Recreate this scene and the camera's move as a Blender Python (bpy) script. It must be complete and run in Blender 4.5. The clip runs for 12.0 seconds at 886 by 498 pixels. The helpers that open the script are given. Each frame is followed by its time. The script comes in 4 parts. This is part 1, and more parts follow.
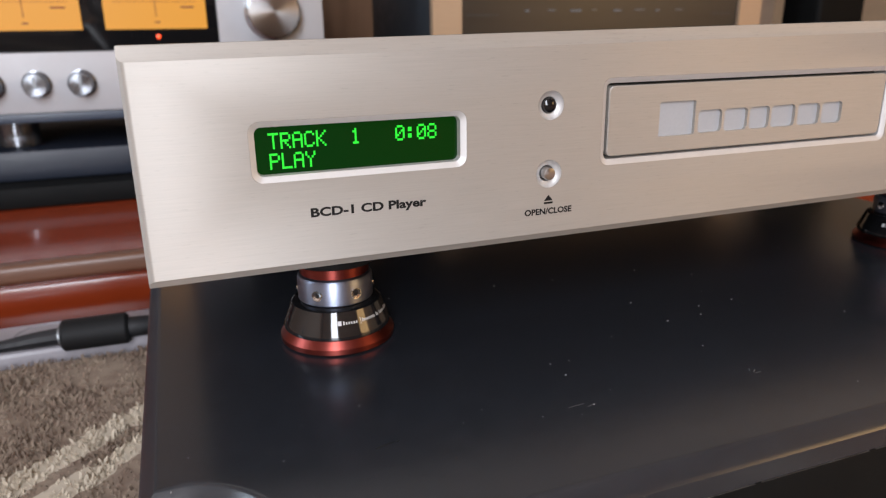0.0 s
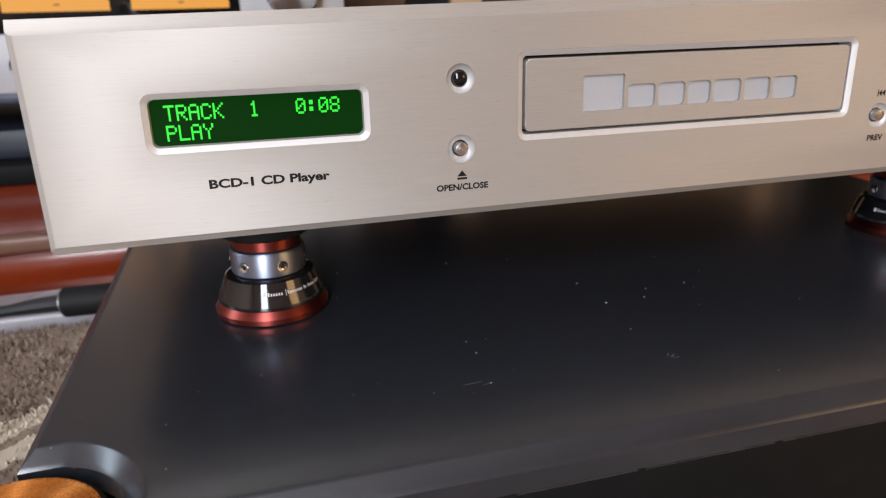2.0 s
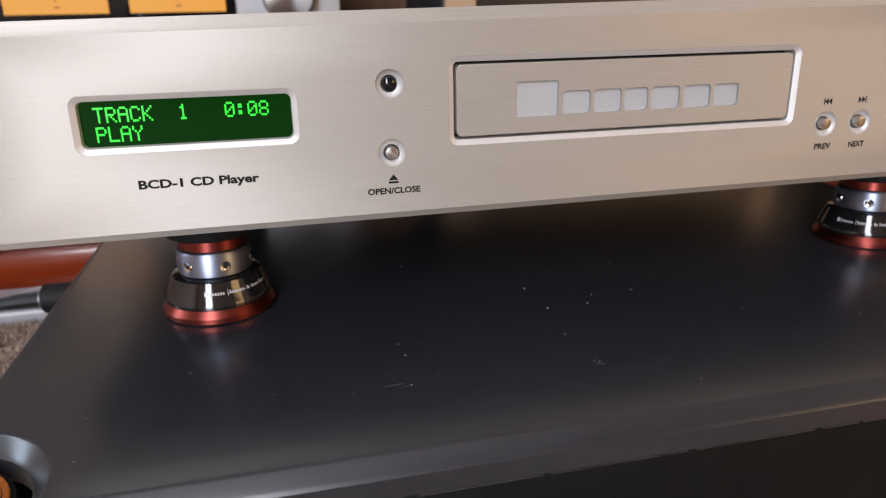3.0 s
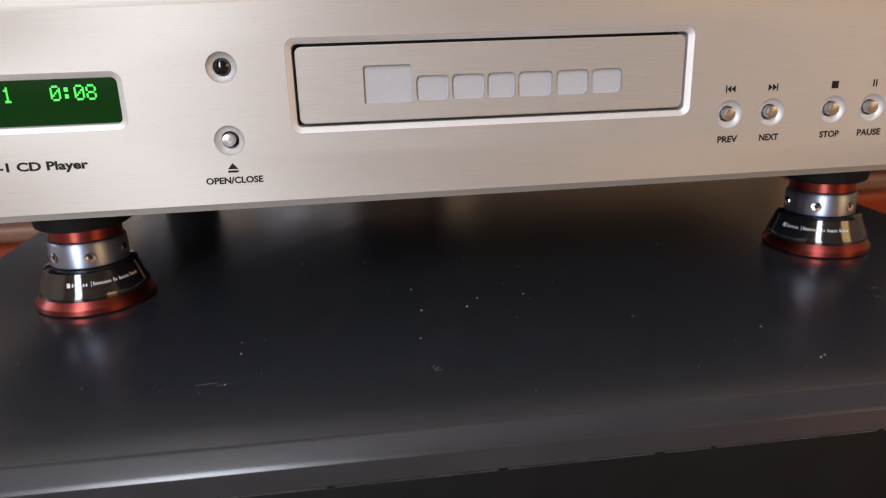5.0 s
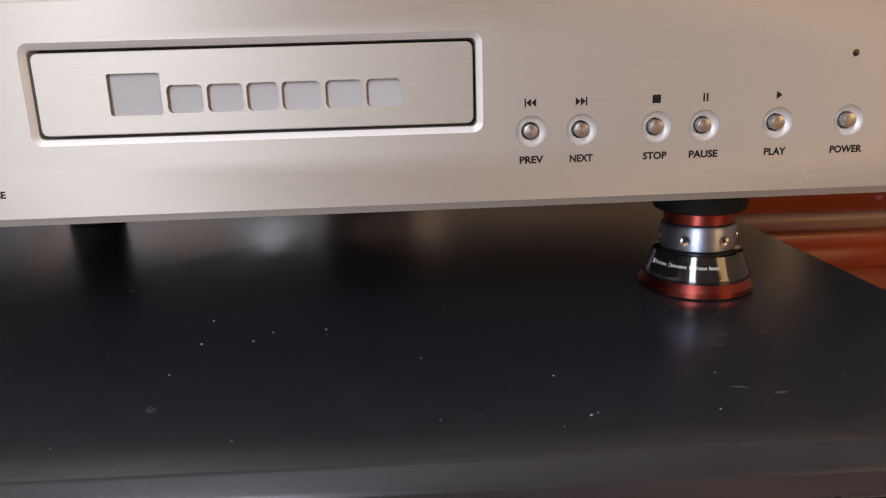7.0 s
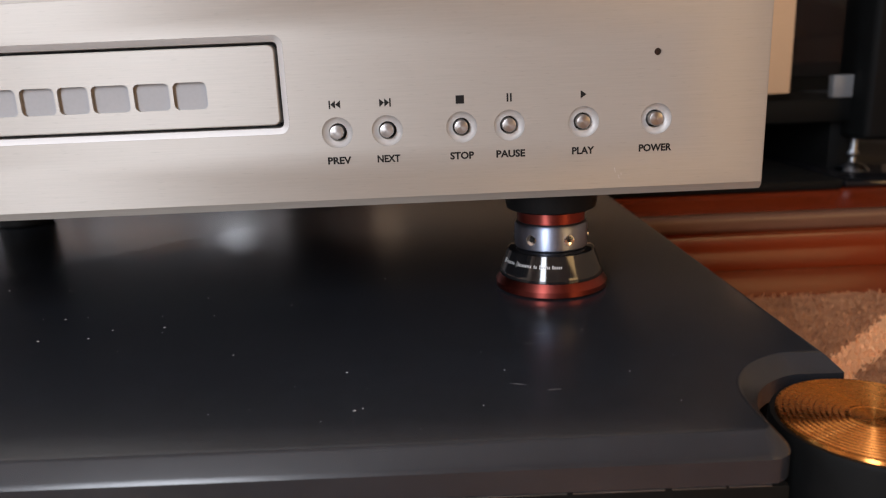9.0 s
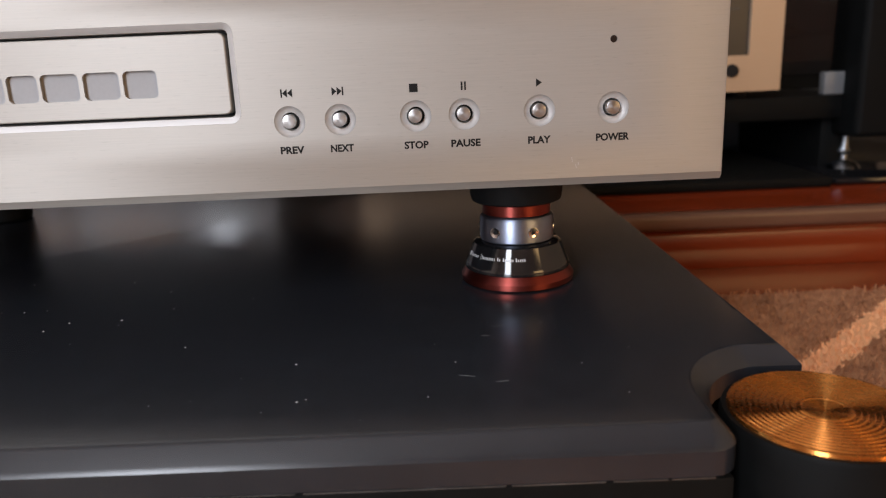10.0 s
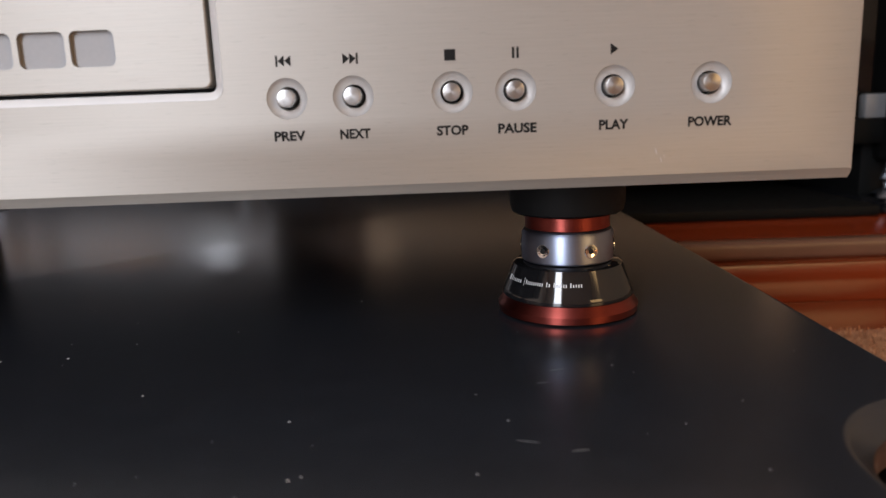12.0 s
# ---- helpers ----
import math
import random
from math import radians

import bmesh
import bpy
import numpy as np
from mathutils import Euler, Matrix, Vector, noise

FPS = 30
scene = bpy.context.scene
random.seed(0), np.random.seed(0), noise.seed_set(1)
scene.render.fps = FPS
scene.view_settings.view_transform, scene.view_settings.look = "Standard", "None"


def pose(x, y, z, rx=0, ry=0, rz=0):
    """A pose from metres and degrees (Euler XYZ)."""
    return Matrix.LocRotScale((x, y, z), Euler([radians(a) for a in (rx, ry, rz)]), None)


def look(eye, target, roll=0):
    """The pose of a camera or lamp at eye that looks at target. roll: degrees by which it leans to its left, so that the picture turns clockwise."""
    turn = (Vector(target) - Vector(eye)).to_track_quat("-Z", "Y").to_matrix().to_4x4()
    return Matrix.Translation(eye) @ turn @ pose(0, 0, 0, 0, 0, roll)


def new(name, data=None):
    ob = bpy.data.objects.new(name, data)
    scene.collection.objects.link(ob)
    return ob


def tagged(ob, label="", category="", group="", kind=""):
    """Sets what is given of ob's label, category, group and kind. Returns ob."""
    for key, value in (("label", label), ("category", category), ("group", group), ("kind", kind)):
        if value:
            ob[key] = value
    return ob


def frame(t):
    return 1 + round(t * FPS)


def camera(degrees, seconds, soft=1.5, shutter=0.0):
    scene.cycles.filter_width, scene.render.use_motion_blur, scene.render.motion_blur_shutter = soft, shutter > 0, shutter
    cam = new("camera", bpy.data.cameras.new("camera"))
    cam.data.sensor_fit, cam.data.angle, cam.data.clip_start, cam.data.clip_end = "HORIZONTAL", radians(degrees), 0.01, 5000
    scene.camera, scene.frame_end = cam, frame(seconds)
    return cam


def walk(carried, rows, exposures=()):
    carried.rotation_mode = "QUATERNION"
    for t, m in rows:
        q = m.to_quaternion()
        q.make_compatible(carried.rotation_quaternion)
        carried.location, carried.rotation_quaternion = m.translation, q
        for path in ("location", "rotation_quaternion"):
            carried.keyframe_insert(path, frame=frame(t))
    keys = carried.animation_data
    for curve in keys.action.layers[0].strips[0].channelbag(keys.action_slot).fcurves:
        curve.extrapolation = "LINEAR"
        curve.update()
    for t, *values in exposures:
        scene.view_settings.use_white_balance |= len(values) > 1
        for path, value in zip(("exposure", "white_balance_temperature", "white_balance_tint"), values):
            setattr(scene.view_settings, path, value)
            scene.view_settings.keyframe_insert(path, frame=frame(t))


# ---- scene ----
cam = camera(64.34, 12.0, soft=1.25)
cam.data.dof.use_dof, cam.data.dof.focus_distance, cam.data.dof.aperture_fstop = True, 0.225, 17.0
PATH = [
    (0, (0.01284, -0.20754, 0.11400), (0.6792, 1.5809, -0.4839), -0.85),
    (0.5, (0.02529, -0.21230, 0.11275), (0.6415, 1.5867, -0.5070), -1.12),
    (1, (0.04117, -0.22230, 0.11200), (0.5958, 1.5908, -0.5244), -1.69),
    (1.5, (0.05414, -0.22592, 0.10843), (0.5554, 1.6001, -0.5353), -2.15),
    (2, (0.06323, -0.22352, 0.11066), (0.5413, 1.6085, -0.5337), -1.47),
    (2.5, (0.07791, -0.23014, 0.11070), (0.5319, 1.6111, -0.5248), -1.45),
    (4.5, (0.14355, -0.23561, 0.10947), (0.4215, 1.6398, -0.5275), -0.81),
    (5, (0.16871, -0.23308, 0.09942), (0.3962, 1.6604, -0.5029), -1.75),
    (5.5, (0.19573, -0.22745, 0.10010), (0.3744, 1.6859, -0.4540), -1.28),
    (6, (0.21824, -0.22289, 0.09194), (0.3602, 1.6956, -0.4553), -0.56),
    (6.5, (0.24249, -0.21951, 0.08849), (0.3353, 1.7106, -0.4273), -1.25),
    (7, (0.26270, -0.21650, 0.08748), (0.3307, 1.7184, -0.4142), -1.74),
    (7.5, (0.28389, -0.21780, 0.08624), (0.3284, 1.7167, -0.4195), -2.45),
    (9.5, (0.33994, -0.22227, 0.08421), (0.3289, 1.7166, -0.4064), -2.36),
    (10, (0.34536, -0.21971, 0.08060), (0.3316, 1.7194, -0.4091), -2.49),
    (10.5, (0.34225, -0.20350, 0.07173), (0.3278, 1.7441, -0.3829), -2.30),
    (11, (0.33788, -0.18517, 0.06838), (0.3404, 1.7744, -0.3315), -1.94),
    (11.5, (0.33489, -0.17226, 0.06525), (0.3366, 1.7924, -0.3089), -2.26),
    (12, (0.33485, -0.16893, 0.06347), (0.3216, 1.7933, -0.3230), -2.10),
]
walk(cam, [(t, look(eye, target, roll)) for t, eye, target, roll in PATH], [(0.0, 0.06), (2.5, 0.08), (5.5, 0.02), (9.5, -0.13), (12.0, -0.17)])

# ---- light ----
world = bpy.data.worlds.new("world")
scene.world = world
world.use_nodes = True
wn = world.node_tree.nodes
sky = wn.new("ShaderNodeTexSky")
sky.sky_type, sky.sun_disc = "NISHITA", False
sky.sun_elevation, sky.sun_rotation = radians(30), radians(200)
world.node_tree.links.new(sky.outputs["Color"], wn["Background"].inputs["Color"])
wn["Background"].inputs["Strength"].default_value = 0.08


def area_lamp(name, eye, target, sx, sy, power, colour):
    data = bpy.data.lights.new(name, "AREA")
    data.shape, data.size, data.size_y = "RECTANGLE", sx, sy
    data.energy, data.color = power, colour
    ob = new(name, data)
    ob.matrix_world = look(eye, target)
    return ob


# unseen sources: daylight in the windows behind the camera and in the side wall, and a warm fill added in the far
# corner of the room
area_lamp("window_daylight", (-0.62, -1.88, 1.00), (-0.40, 0.0, 0.7), 0.50, 1.90, 58, (0.845, 0.893, 1.0))
area_lamp("side_window_daylight", (-1.88, 0.30, 1.1), (0.1, 0.1, 0.0), 0.35, 1.2, 12, (0.72, 0.85, 1.0))
area_lamp("warm_corner_fill", (1.62, -1.35, 0.50), (0.4, 0.0, 0.1), 0.7, 0.7, 7.0, (1.0, 0.62, 0.27))

# ---- materials ----


def material(name, colour, rough=0.5, metal=0.0, vary=0.12, scale=(60, 60, 60), bump=0.0, bump_scale=None,
             rough_vary=0.08, aniso=0.0, coat=0.0, tangent=None, ior=1.5, dash=0.0):
    m = bpy.data.materials.new(name)
    m.use_nodes = True
    nt = m.node_tree
    b = nt.nodes["Principled BSDF"]
    b.inputs["Roughness"].default_value, b.inputs["Metallic"].default_value = rough, metal
    b.inputs["Anisotropic"].default_value, b.inputs["Coat Weight"].default_value = aniso, coat
    b.inputs["IOR"].default_value = ior
    if tangent == "radial":
        tg = nt.nodes.new("ShaderNodeTangent")
        tg.direction_type, tg.axis = "RADIAL", "Z"
        b.inputs["Anisotropic Rotation"].default_value = 0.25
        nt.links.new(tg.outputs["Tangent"], b.inputs["Tangent"])
    elif tangent == "radial_y":
        tg = nt.nodes.new("ShaderNodeTangent")
        tg.direction_type, tg.axis = "RADIAL", "Y"
        b.inputs["Anisotropic Rotation"].default_value = 0.25
        nt.links.new(tg.outputs["Tangent"], b.inputs["Tangent"])
    elif tangent:
        tg = nt.nodes.new("ShaderNodeCombineXYZ")
        for i in range(3):
            tg.inputs[i].default_value = tangent[i]
        nt.links.new(tg.outputs[0], b.inputs["Tangent"])
    tc = nt.nodes.new("ShaderNodeTexCoord")

    def noise_at(s, detail):
        mp, n = nt.nodes.new("ShaderNodeMapping"), nt.nodes.new("ShaderNodeTexNoise")
        mp.inputs["Scale"].default_value = s
        n.inputs["Scale"].default_value, n.inputs["Detail"].default_value = 1.0, detail
        nt.links.new(tc.outputs["Object"], mp.inputs["Vector"])
        nt.links.new(mp.outputs["Vector"], n.inputs["Vector"])
        return n

    fine = noise_at(scale, 5)
    broad = noise_at((9, 9, 9), 2)
    add = nt.nodes.new("ShaderNodeMath")
    add.operation = "MULTIPLY_ADD"
    add.inputs[1].default_value = 0.7
    nt.links.new(fine.outputs["Fac"], add.inputs[0])
    half = nt.nodes.new("ShaderNodeMath")
    half.operation = "MULTIPLY"
    half.inputs[1].default_value = 0.3
    nt.links.new(broad.outputs["Fac"], half.inputs[0])
    nt.links.new(half.outputs[0], add.inputs[2])
    ramp = nt.nodes.new("ShaderNodeMapRange")
    ramp.inputs["From Min"].default_value, ramp.inputs["From Max"].default_value = 0.3, 0.7
    ramp.inputs["To Min"].default_value, ramp.inputs["To Max"].default_value = 1 - vary, 1 + vary
    nt.links.new(add.outputs[0], ramp.inputs["Value"])
    mul = nt.nodes.new("ShaderNodeVectorMath")
    mul.operation = "SCALE"
    mul.inputs[0].default_value = colour
    nt.links.new(ramp.outputs["Result"], mul.inputs["Scale"])
    last = mul
    if dash:
        # sparse short dark brush marks
        dn = noise_at((210, 210, 2300), 2)
        dr = nt.nodes.new("ShaderNodeMapRange")
        dr.inputs["From Min"].default_value, dr.inputs["From Max"].default_value = 0.63, 0.72
        dr.inputs["To Min"].default_value, dr.inputs["To Max"].default_value = 1.0, 1 - dash
        nt.links.new(dn.outputs["Fac"], dr.inputs["Value"])
        last = nt.nodes.new("ShaderNodeVectorMath")
        last.operation = "SCALE"
        nt.links.new(mul.outputs[0], last.inputs[0])
        nt.links.new(dr.outputs["Result"], last.inputs["Scale"])
    nt.links.new(last.outputs[0], b.inputs["Base Color"])
    rr = nt.nodes.new("ShaderNodeMapRange")
    rr.inputs["From Min"].default_value, rr.inputs["From Max"].default_value = 0.3, 0.7
    rr.inputs["To Min"].default_value, rr.inputs["To Max"].default_value = max(rough - rough_vary, 0.02), rough + rough_vary
    nt.links.new(add.outputs[0], rr.inputs["Value"])
    nt.links.new(rr.outputs["Result"], b.inputs["Roughness"])
    if bump:
        src = noise_at(bump_scale, 3) if bump_scale else fine
        bp = nt.nodes.new("ShaderNodeBump")
        bp.inputs["Strength"].default_value, bp.inputs["Distance"].default_value = bump, 0.001
        nt.links.new(src.outputs["Fac"], bp.inputs["Height"])
        nt.links.new(bp.outputs["Normal"], b.inputs["Normal"])
    return m


def glowing(name, colour, strength, base=(0.02, 0.02, 0.02), rough=0.3):
    m = bpy.data.materials.new(name)
    m.use_nodes = True
    b = m.node_tree.nodes["Principled BSDF"]
    b.inputs["Base Color"].default_value = (*base, 1)
    b.inputs["Emission Color"].default_value = (*colour, 1)
    b.inputs["Emission Strength"].default_value = strength
    b.inputs["Roughness"].default_value = rough
    return m


M_PLATE = material("brushed_aluminium", (0.455, 0.428, 0.392), 0.56, 0.46, 0.07, (55, 55, 3200), 0.03, (45, 45, 4200), 0.05, 0.74, tangent=(0, 0, 1), dash=0.10)
M_DOOR = material("brushed_aluminium_door", (0.442, 0.416, 0.381), 0.55, 0.46, 0.09, (55, 55, 3200), 0.03, (45, 45, 4200), 0.05, 0.74, tangent=(0, 0, 1), dash=0.10)
M_CUT = material("bright_machined_aluminium", (0.62, 0.61, 0.60), 0.55, 0.55, 0.03, (500, 500, 500), 0.0, None, 0.04)
M_ENGRAVE = material("etched_aluminium", (0.36, 0.365, 0.38), 0.6, 0.0, 0.04, (900, 900, 900), 0.02, None, 0.05)
M_TURNED = material("turned_aluminium", (0.46, 0.455, 0.45), 0.36, 1.0, 0.06, (600, 600, 600), 0.0, None, 0.04, 0.5, tangent="radial_y")
M_GAP = material("black_gap", (0.006, 0.006, 0.006), 0.6, 0.0)
M_INK = material("black_ink", (0.010, 0.0095, 0.0095), 0.6, 0.0, 0.1, (900, 900, 900), ior=1.25)
M_LENS = material("black_lens", (0.006, 0.006, 0.007), 0.06, 0.0, 0.05, (30, 30, 30), rough_vary=0.01)
M_DARKHOLE = material("dark_indicator", (0.02, 0.012, 0.010), 0.25, 0.0)
M_CHASSIS = material("black_steel", (0.016, 0.016, 0.017), 0.45, 0.0, 0.2, (400, 400, 400), 0.05)
M_RUBBER = material("black_rubber", (0.010, 0.010, 0.0105), 0.6, 0.0, 0.2, (500, 500, 500), ior=1.3)
M_SHELF = material("black_satin_paint", (0.0165, 0.0188, 0.0240), 0.26, 0.0, 0.14, (120, 120, 120), 0.0, None, 0.008, ior=1.68)
M_WORN = material("bare_worn_edge", (0.30, 0.29, 0.28), 0.5, 1.0, 0.3, (90, 700, 700))
M_GOLD = material("turned_copper_gold", (0.95, 0.37, 0.09), 0.27, 1.0, 0.06, (500, 500, 500), 0.0, None, 0.02, 0.96, tangent="radial")
M_RED = material("red_anodised", (0.32, 0.068, 0.055), 0.36, 1.0, 0.05, (400, 400, 1500), 0.0, None, 0.03, 0.6, tangent=(0, 0, 1))
M_RING = material("satin_silver_ring", (0.34, 0.38, 0.49), 0.42, 1.0, 0.03, (300, 300, 900), 0.0, None, 0.02, 0.6, tangent=(0, 0, 1))
M_GLOSS = material("gloss_black_anodised", (0.008, 0.008, 0.009), 0.08, 0.0, 0.1, (300, 300, 300), rough_vary=0.02, ior=1.7)
M_WHITE_INK = material("white_ink", (0.6, 0.6, 0.6), 0.5, 0.0, 0.05, (900, 900, 900))
M_DUST = material("pale_dust", (0.48, 0.47, 0.45), 0.9, 0.0, 0.2, (900, 900, 900))
M_SCUFF = material("grey_scuff", (0.07, 0.07, 0.07), 0.55, 0.0, 0.2, (900, 900, 900))
M_REDWOOD = material("red_lacquered_wood", (0.20, 0.027, 0.006), 0.20, 0.0, 0.13, (5, 70, 70), 0.03, None, 0.04, coat=0.3)
M_EDGE_REFLECTION = material("brown_edge_reflection", (0.15, 0.068, 0.040), 0.36, 0.0, 0.2, (5, 90, 90), 0.03)
M_FLOOR = material("varnished_floor", (0.20, 0.034, 0.009), 0.17, 0.0, 0.14, (6, 60, 60), 0.04, None, 0.06, coat=0.3)
M_SILVER = material("silver_paint", (0.48, 0.48, 0.50), 0.42, 0.0, 0.04, (80, 80, 80))
M_AMPDARK = material("dark_grey_metal", (0.03, 0.035, 0.042), 0.4, 0.0, 0.15, (100, 100, 100))
M_VOLUME = material("spun_aluminium", (0.50, 0.50, 0.50), 0.2, 1.0, 0.06, (600, 600, 600), 0.0, None, 0.03, 0.9, tangent="radial_y")
M_KNOB = material("dark_grey_turned_metal", (0.20, 0.21, 0.23), 0.24, 1.0, 0.1, (60, 60, 60), 0.0, None, 0.03, 0.9, tangent="radial_y")
M_DIM = material("dim_grey_print", (0.12, 0.14, 0.16), 0.5, 0.0, 0.2, (200, 200, 200))
M_POINTER = material("grey_pointer", (0.22, 0.23, 0.24), 0.4, 0.5, 0.1, (300, 300, 300))
M_BOX_SHADED = material("shaded_white_plastic", (0.17, 0.175, 0.18), 0.4, 0.0, 0.1, (90, 90, 90))
M_BLUEGREY = material("blue_grey_shelf", (0.045, 0.06, 0.09), 0.4, 0.0, 0.15, (20, 200, 200))
M_NAVY = material("dark_navy_board", (0.012, 0.017, 0.030), 0.45, 0.0, 0.15, (20, 200, 200))
M_BEIGE = material("champagne_aluminium", (0.47, 0.33, 0.215), 0.45, 0.2, 0.05, (50, 50, 900))
M_BLACKGLASS = material("black_glass", (0.008, 0.008, 0.009), 0.08, 0.0, 0.1, (20, 20, 20), rough_vary=0.02)
M_TUNERGLASS = material("dark_brown_window", (0.030, 0.025, 0.022), 0.3, 0.0, 0.2, (8, 8, 60), rough_vary=0.05)
M_CHROME = material("chrome", (0.82, 0.82, 0.82), 0.08, 1.0, 0.03, (60, 60, 60), rough_vary=0.02)
M_BLACKPAINT = material("matt_black_paint", (0.0045, 0.0048, 0.0048), 0.6, 0.0, 0.2, (120, 120, 120), ior=1.22)
M_BROWN = material("brown_wood", (0.15, 0.08, 0.045), 0.45, 0.0, 0.25, (60, 60, 6), 0.05)
M_DARKBROWN = material("dark_brown_wood", (0.07, 0.04, 0.026), 0.45, 0.0, 0.25, (60, 60, 6), 0.05)
M_WALL = material("cream_wall_paint", (0.66, 0.55, 0.45), 0.8, 0.0, 0.05, (30, 30, 30), 0.08, (220, 220, 220))
M_TAUPE = material("taupe_wall_paint", (0.36, 0.29, 0.23), 0.8, 0.0, 0.05, (30, 30, 30), 0.08, (220, 220, 220))
M_SALMON = material("tan_wall_paint", (0.58, 0.44, 0.29), 0.8, 0.0, 0.06, (30, 30, 30), 0.08, (220, 220, 220))
M_CEIL = material("white_ceiling_paint", (0.8, 0.78, 0.75), 0.85, 0.0, 0.04, (30, 30, 30))
M_PLASTIC = material("white_plastic", (0.32, 0.30, 0.32), 0.35, 0.0, 0.06, (90, 90, 90))
M_CABLE = material("black_cable", (0.010, 0.010, 0.012), 0.6, 0.0, 0.15, (200, 200, 200))
M_VFD_BACK = glowing("dark_green_display", (0.002, 0.085, 0.006), 0.33, (0.001, 0.004, 0.001), 0.10)
M_VFD_BACK.node_tree.nodes["Principled BSDF"].inputs["IOR"].default_value = 1.22
M_VFD = glowing("lit_green_character", (0.008, 1.0, 0.03), 1.0)
M_METER = glowing("amber_meter_face", (1.0, 0.40, 0.010), 0.62, (0.12, 0.06, 0.006), 0.5)
M_LED = glowing("red_indicator", (1.0, 0.07, 0.01), 2.5)
M_MARK = material("brown_scale_print", (0.25, 0.07, 0.015), 0.6)


def rug_material():
    m = bpy.data.materials.new("woven_rug_pile")
    m.use_nodes = True
    nt = m.node_tree
    b = nt.nodes["Principled BSDF"]
    b.inputs["Roughness"].default_value = 0.95
    L = nt.links.new
    tc = nt.nodes.new("ShaderNodeTexCoord")
    sep = nt.nodes.new("ShaderNodeSeparateXYZ")
    L(tc.outputs["Object"], sep.inputs[0])

    def op(kind, a, c):
        n = nt.nodes.new("ShaderNodeMath")
        n.operation = kind
        for i, v in enumerate((a, c)):
            if isinstance(v, (int, float)):
                n.inputs[i].default_value = v
            else:
                L(v, n.inputs[i])
        return n.outputs[0]

    def cloud(s, d=3):
        n = nt.nodes.new("ShaderNodeTexNoise")
        n.inputs["Scale"].default_value, n.inputs["Detail"].default_value = s, d
        L(tc.outputs["Object"], n.inputs["Vector"])
        return n.outputs["Fac"]

    wob = op("MULTIPLY", op("SUBTRACT", cloud(130), 0.5), 0.018)
    d = op("ADD", op("SUBTRACT", sep.outputs["Y"], op("MULTIPLY", sep.outputs["X"], 0.9)), wob)
    stripe = None
    for mid, wide in ((0.170, 0.0105), (0.138, 0.0095), (-0.364, 0.011), (-0.52, 0.011)):
        s = op("LESS_THAN", op("ABSOLUTE", op("SUBTRACT", d, mid), 0), wide)
        stripe = s if stripe is None else op("MAXIMUM", stripe, s)
    mixa = nt.nodes.new("ShaderNodeMix")
    mixa.data_type = "RGBA"
    mixa.inputs["A"].default_value = (0.215, 0.153, 0.114, 1)
    mixa.inputs["B"].default_value = (0.29, 0.222, 0.165, 1)
    ramp = nt.nodes.new("ShaderNodeMapRange")
    ramp.inputs["From Min"].default_value, ramp.inputs["From Max"].default_value = 0.38, 0.60
    L(cloud(95, 4), ramp.inputs["Value"])
    L(ramp.outputs["Result"], mixa.inputs["Factor"])
    # warm light falling on the right of the rug, put into its colour along X
    warm_light = nt.nodes.new("ShaderNodeMapRange")
    warm_light.inputs["From Min"].default_value, warm_light.inputs["From Max"].default_value = 0.25, 0.40
    L(sep.outputs["X"], warm_light.inputs["Value"])
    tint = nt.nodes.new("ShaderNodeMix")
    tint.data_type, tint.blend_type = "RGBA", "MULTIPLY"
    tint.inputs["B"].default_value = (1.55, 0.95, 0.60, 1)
    L(warm_light.outputs["Result"], tint.inputs["Factor"])
    mixb = nt.nodes.new("ShaderNodeMix")
    mixb.data_type = "RGBA"
    mixb.inputs["B"].default_value = (0.60, 0.52, 0.41, 1)
    L(mixa.outputs["Result"], mixb.inputs["A"])
    L(op("MULTIPLY", stripe, 0.92), mixb.inputs["Factor"])
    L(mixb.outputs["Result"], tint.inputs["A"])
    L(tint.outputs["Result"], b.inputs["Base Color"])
    return m


M_RUG = rug_material()

# ---- building helpers ----


def mesh_of(bm, name):
    me = bpy.data.meshes.new(name)
    bm.normal_update()
    bm.to_mesh(me)
    bm.free()
    return me


def smooth(me, angle=35):
    for p in me.polygons:
        p.use_smooth = True
    bm = bmesh.new()
    bm.from_mesh(me)
    lim = radians(angle)
    for e in bm.edges:
        if len(e.link_faces) == 2 and e.calc_face_angle(0) > lim:
            e.smooth = False
    bm.to_mesh(me)
    bm.free()
    return me


def part(name, bm, mat, parent, label="", soft=True):
    me = mesh_of(bm, name) if isinstance(bm, bmesh.types.BMesh) else bm
    if soft:
        smooth(me)
    if mat is not None and not me.materials:
        me.materials.append(mat)
    ob = new(name, me)
    ob.parent = parent
    if label:
        ob["label"] = label
    return ob


def thing(name, label, category, at=(0, 0, 0), group="", kind=""):
    ob = new(name)
    ob.empty_display_size = 0.02
    ob.matrix_world = Matrix.Translation(at)
    return tagged(ob, label, category, group, kind)


def block(x0, x1, y0, y1, z0, z1, bevel=0.0, segs=2):
    bm = bmesh.new()
    bmesh.ops.create_cube(bm, size=1, matrix=Matrix.Translation(((x0 + x1) / 2, (y0 + y1) / 2, (z0 + z1) / 2))
                          @ Matrix.Diagonal((x1 - x0, y1 - y0, z1 - z0, 1)))
    if bevel:
        bmesh.ops.bevel(bm, geom=list(bm.edges), offset=bevel, segments=segs, profile=0.5, affect="EDGES")
    return bm


